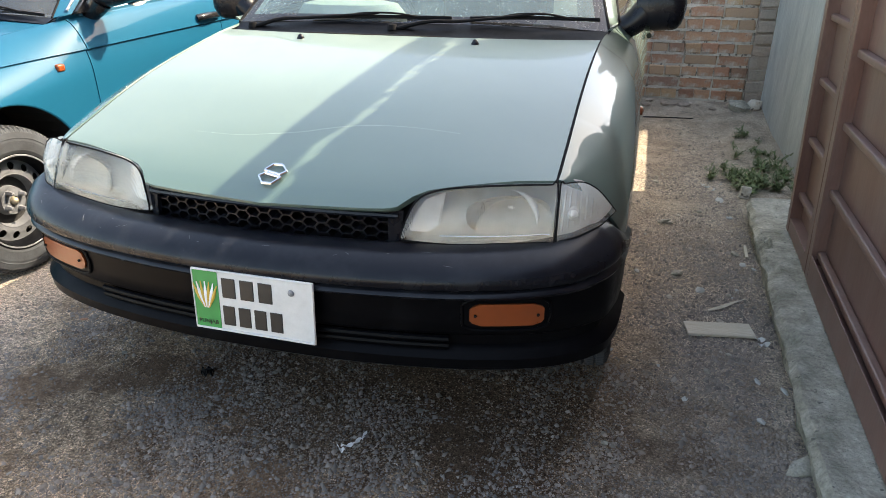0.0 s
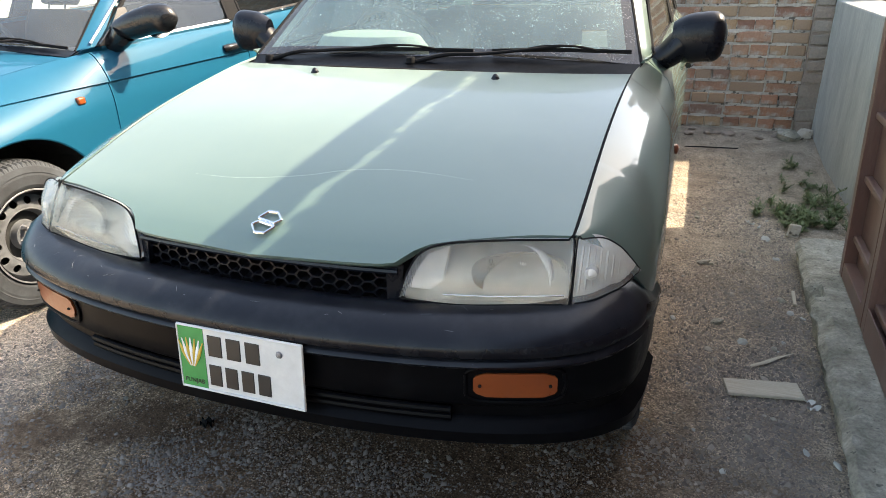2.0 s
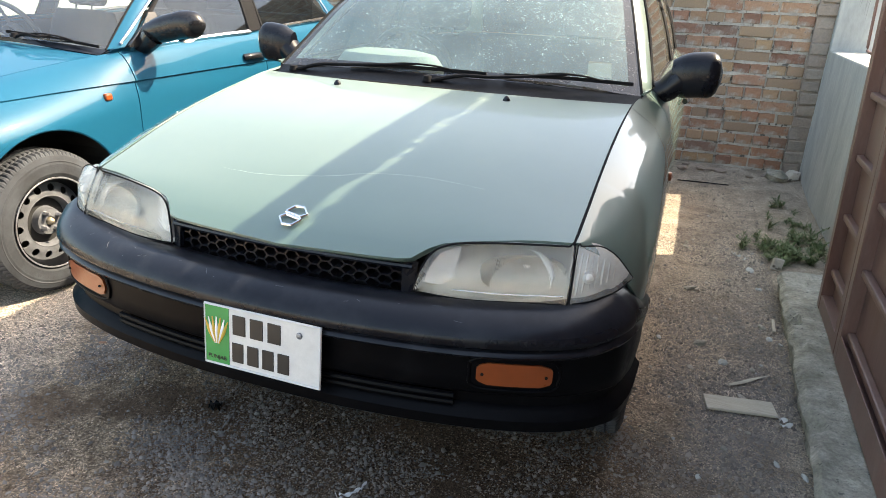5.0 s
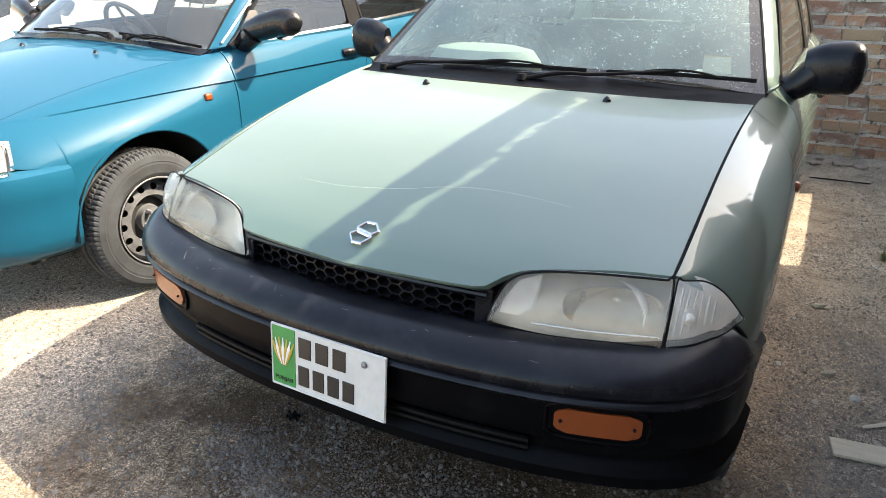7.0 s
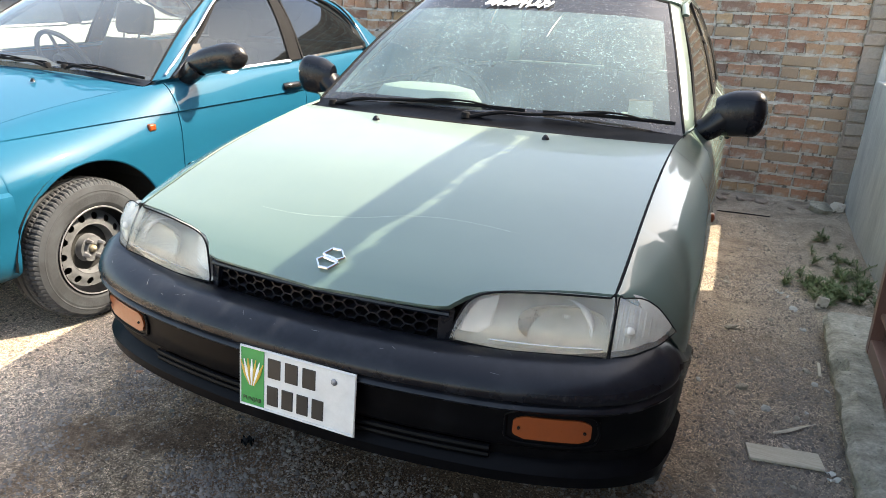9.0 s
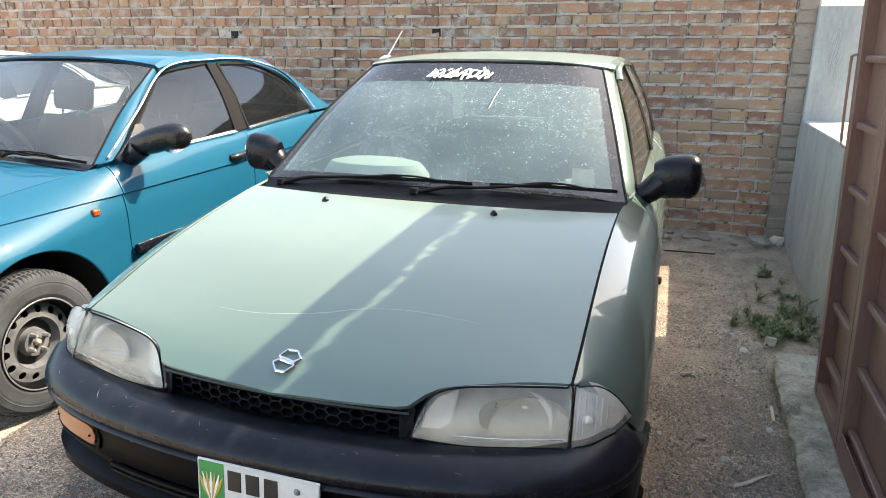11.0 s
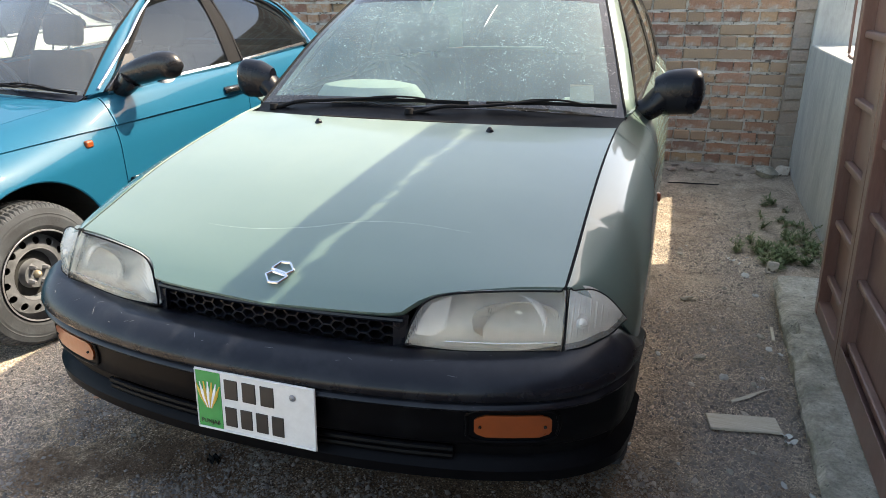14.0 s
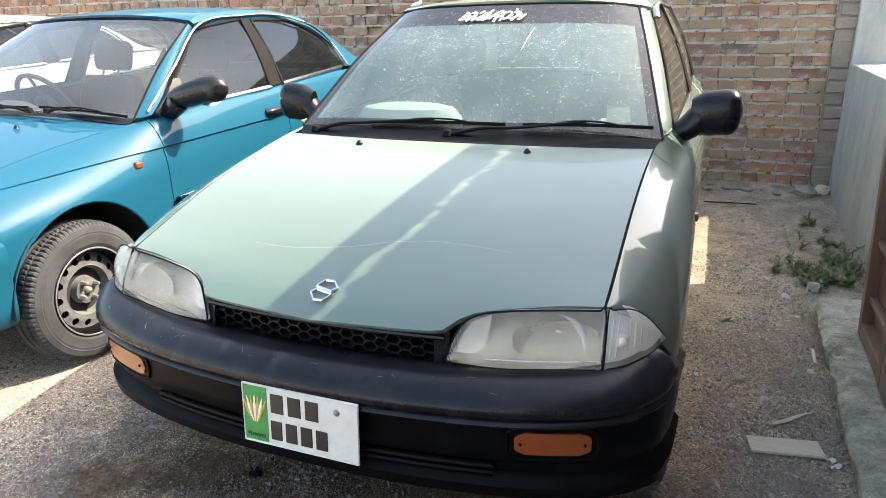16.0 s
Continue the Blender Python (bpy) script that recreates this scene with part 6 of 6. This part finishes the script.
# steel gate
def gate():
    g = thing("metal_gate", pose(1.422, 0, 0.112, 0, -2.4, -0.9), "brown painted steel gate with raised horizontal ribs", "gate")
    H, Y0, Y1 = 2.275, -2.6, 1.66
    part("gate_sheet", box(0.03, 0.034, Y0, Y1, 0.02, H - 0.18), GATE, g, smooth=False)
    for y in (Y1 - 0.03, Y1 - 0.42, Y1 - 0.47, -0.45, -1.4):
        part("gate_upright", box(-0.012, 0.04, y - 0.022, y + 0.022, 0, H - 0.18), GATE, g, smooth=False, bevel=0.003)
    part("gate_rail", box(-0.010, 0.042, Y0, Y1, 0.0, 0.06), GATE, g, smooth=False, bevel=0.003)
    # the upper rails run past the gate's end, unseen, to shade the bonnet's rear
    for z, y1 in ((H - 0.182, Y1), (H - 0.032, Y1 + 0.13), (H - 0.01, Y1 + 0.13), (H + 0.012, Y1 + 0.13)):
        part("gate_rail", box(0.022, 0.034, Y0, y1, z - 0.03, z + 0.03), GATE, g, smooth=False, bevel=0.002)
    part("kick_plate", box(-0.014, -0.010, Y0, Y1 - 0.5, 0.0, 0.10), GATE, g, smooth=False, bevel=0.001)
    for k in range(9):
        z = 0.16 + 0.222 * k
        part("gate_rib", box(0.004, 0.03, Y1 - 0.40, Y1 - 0.05, z - 0.012, z + 0.012), GATE, g, smooth=False, bevel=0.006)
        part("gate_rib", box(0.004, 0.03, -0.43, Y1 - 0.49, z - 0.07, z - 0.046), GATE, g, smooth=False, bevel=0.006)
        part("gate_rib", box(0.004, 0.03, Y0, -0.47, z - 0.07, z - 0.046), GATE, g, smooth=False, bevel=0.006)
    # unseen strips added; ragged slit under the cap rail throws sun on the bonnet
    r, y, mid = random.Random(11), Y0, 0.0
    strip = lambda ys, zs: ([(x, a, b) for x in (0.024, 0.032) for a, b in zip(ys, zs)], [(3, 2, 1, 0), (4, 5, 6, 7), (0, 1, 5, 4), (1, 2, 6, 5), (2, 3, 7, 6), (3, 0, 4, 7)])  # noqa: E731
    while y < Y1 + 0.08:
        w = r.uniform(0.009, 0.022)
        mid = min(max(mid + r.uniform(-0.016, 0.016), -0.016), 0.016)
        gap = 0.001 if r.random() < 0.10 else r.uniform(0.010, 0.022)
        lo, hi, skew = H - 0.1075 + mid - gap, H - 0.1075 + mid + gap, r.uniform(-0.006, 0.006)
        part("gate_scallop", strip((y, y + w, y + w, y), (H - 0.17, H - 0.17, lo + skew, lo - skew)), GATE, g, smooth=False)
        part("gate_scallop", strip((y, y + w, y + w, y), (hi - skew, hi + skew, H - 0.052, H - 0.052)), GATE, g, smooth=False)
        y += w
    part("gate_handle", tube([(0.0, Y1, 1.285), (-0.01, Y1 + 0.06, 1.28), (-0.012, Y1 + 0.075, 1.25), (-0.012, Y1 + 0.075, 1.0), (-0.01, Y1 + 0.06, 0.965), (0.0, Y1, 0.96)], 0.005, 8, 40), GATE, g, "bent round-bar handle")
    return g


gate()


# weeds, board, litter
def weeds(spots, label):
    """A patch of low weeds: thin bent stalks with narrow leaves, nobody could count them."""
    v, f, stems = [], [], []
    for x, y, n, h in spots:
        foot = Vector((x, y, ground_z(x, y)))
        for _ in range(n):
            a, t = rnd.uniform(0, 2 * math.pi), rnd.uniform(0.3, 1.1)
            hh = h * rnd.uniform(0.4, 1)
            tip = Vector((math.cos(a) * t * hh, math.sin(a) * t * hh, hh))
            stems.append(tube([foot, foot + tip * 0.5 + Vector((0, 0, 0.15 * hh)), foot + tip], 0.0013, 4, 6))
            for k in range(7):
                p = foot + tip * (0.3 + 0.7 * k / 6)
                d = Vector((rnd.uniform(-1, 1), rnd.uniform(-1, 1), rnd.uniform(-0.2, 0.8))).normalized() * rnd.uniform(0.015, 0.04)
                w = d.cross(Vector((0, 0, 1))).normalized() * d.length * 0.13
                i = len(v)
                v += [p, p + d * 0.5 + w, p + d, p + d * 0.5 - w]
                f += [(i, i + 1, i + 2, i + 3)]
    tagged(make("weeds", join((v, f), *stems), LEAF, smooth=False), label, "weeds", kind="stuff")


weeds([(1.45 + rnd.triangular(-0.26, 0.2, 0.05), 2.50 + rnd.triangular(-0.2, 0.5, 0.0), 8, rnd.uniform(0.03, 0.085)) for k in range(46)], "low green weeds growing beside the concrete kerb")
weeds([(1.52 + rnd.triangular(-0.16, 0.12, 0.04), 3.30 + rnd.uniform(-0.3, 0.3), 4, rnd.uniform(0.02, 0.05)) for k in range(14)], "sparse dry weeds at the foot of the plastered wall")
tagged(make("wood_splinter", tube([(0.84, 3.80, ground_z(0.84, 3.8) + 0.006), (1.02, 3.812, ground_z(1.0, 3.81) + 0.008), (1.18, 3.823, ground_z(1.18, 3.82) + 0.006)], 0.006, 6, 14, flat=0.6), RUBBER), "thin dark stick lying before the brick wall", "stick")
tagged(make("wooden_board", move(box(-0.108, 0.108, -0.04, 0.04, 0, 0.011), pose(1.14, 0.925, 0.004, 0, 0, 10)), WOOD, smooth=False, bevel=0.003), "short pale weathered board lying on the gravel", "board")
tagged(make("wood_splinter", tube([(1.112, 1.049, 0.008), (1.16, 1.086, 0.010), (1.20, 1.128, 0.009), (1.248, 1.165, 0.012)], lambda t: 0.0025 + 0.006 * math.sin(math.pi * min(1, 0.15 + t)), 6, 14, flat=0.5), WOOD), "thin splinter of wood on the gravel", "stick")
tagged(make("concrete_shard", move(box(-0.026, 0.026, -0.010, 0.010, 0, 0.06), pose(1.358, 2.29, 0.0, 0, 8, 10)), MORTAR, smooth=False, bevel=0.005), "broken concrete shard beside the weeds", "stone")



def rock(name, x, y, s, material, label, flat=0.6, turn=0):
    r = random.Random(int(1000 * x + 77 * y))
    m = pose(x, y, ground_z(x, y) + s * flat * 0.35, r.uniform(-20, 20), r.uniform(-20, 20), turn) @ Matrix.Diagonal((s, s * r.uniform(0.5, 0.9), s * flat, 1))
    v = [m @ (p * r.uniform(0.75, 1.2)) for p in IV]
    return tagged(make(name, (v, IF), material, smooth=False), label, "stone")


rock("rubble_stone", 1.50, 4.08, 0.10, CONCRETE, "pale stone lying at the foot of the brick wall", 0.6)
rock("rubble_stone", 1.60, 4.14, 0.07, MORTAR, "broken lump of mortar at the foot of the wall", 0.8)
for k in range(11):
    rock("rubble_stone", 0.75 + 0.08 * k + rnd.uniform(-0.04, 0.04), 4.16 + rnd.uniform(-0.10, 0.06), rnd.uniform(0.018, 0.06), PIER, "broken lump of mortar at the foot of the wall", 0.45)
rock("loose_stone", 0.97, 1.86, 0.035, CONCRETE, "small grey stone on the gravel path", 0.4)
rock("loose_stone", 1.015, 1.325, 0.028, CONCRETE, "small dark stone on the gravel path", 0.5)
rock("loose_stone", 1.30, 0.30, 0.06, CONCRETE, "flat grey stone against the kerb", 0.25, 30)
for k in range(26):
    x, y = near()
    rock("loose_stone", x, y, rnd.uniform(0.007, 0.015), CONCRETE, "small pale stone chip on the gravel", 0.5)
for k in range(60):
    x, y = rnd.uniform(0.86, 1.28), rnd.triangular(0.3, 4.0, 1.2)
    rock("loose_stone", x, y, 0.006 + 0.016 * rnd.random() ** 3, rnd.choice((CONCRETE, MORTAR, PLASTER)), "small grey stone chip on the trodden path", 0.5, rnd.uniform(0, 180))
tagged(make("wood_splinter", move(box(-0.06, 0.06, -0.006, 0.006, 0, 0.008), pose(1.295, 1.6, 0.004, 0, 0, 88)), WOOD, smooth=False, bevel=0.002), "thin splinter of wood on the gravel", "stick")
for x, y, a in ((1.275, 0.872, 30), (1.262, 0.905, -20), (0.187, 0.09, 60), (0.17, 0.07, 20), (0.198, 0.115, 80), (0.158, 0.055, 150), (1.19, 2.40, 10), (1.22, 2.36, 70), (1.17, 2.43, 120)):
    size = 1.3 if x > 1.23 else 1.0
    rows = [[(0.03 * size * (i / 5 - 0.5), 0.009 * size * size * (j / 3 - 0.5) * (1.2 - i / 6), 0.006 * size + 0.006 * size * math.sin(i * 1.3 + j)) for j in range(4)] for i in range(6)]
    tagged(make("litter_scrap", move(grid(rows), pose(x, y, ground_z(x, y), 0, 0, a)), PAPER, solid=0.001), "crumpled white scrap of litter", "litter")
tagged(make("rubbish_scrap", move(grid([[(0.032 * (i / 5 - 0.5), 0.028 * (j / 5 - 0.5), 0.008 + 0.012 * math.sin(i * 2.1 + j * 1.7)) for j in range(6)] for i in range(6)]), pose(-0.376, 0.258, 0, 0, 0, 25)), RUBBER, solid=0.002), "crumpled black plastic scrap on the gravel", "litter")

for x, y, s in ((1.215, 0.47, 0.022), (1.23, 0.66, 0.016), (1.30, 0.63, 0.018), (1.27, 1.47, 0.018), (1.31, 1.44, 0.014), (1.265, 1.98, 0.02), (1.24, 2.22, 0.03), (0.80, 0.72, 0.016), (1.02, 0.52, 0.012)):
    rock("loose_stone", x, y, s, PLASTER, "pale chip of plaster on the gravel path", 0.35, 90 * x)
rock("brick_chip", -0.98, 0.42, 0.02, BRICK, "small red-brown brick chip on the gravel", 0.2)
green_car()
saloon(pose(-2.29, -0.09, 0), TEAL, "teal blue four-door saloon with bare steel wheels")
saloon(pose(-4.55, 0.35, 0) , WHITE, "white saloon parked beyond the blue one", 0.085)
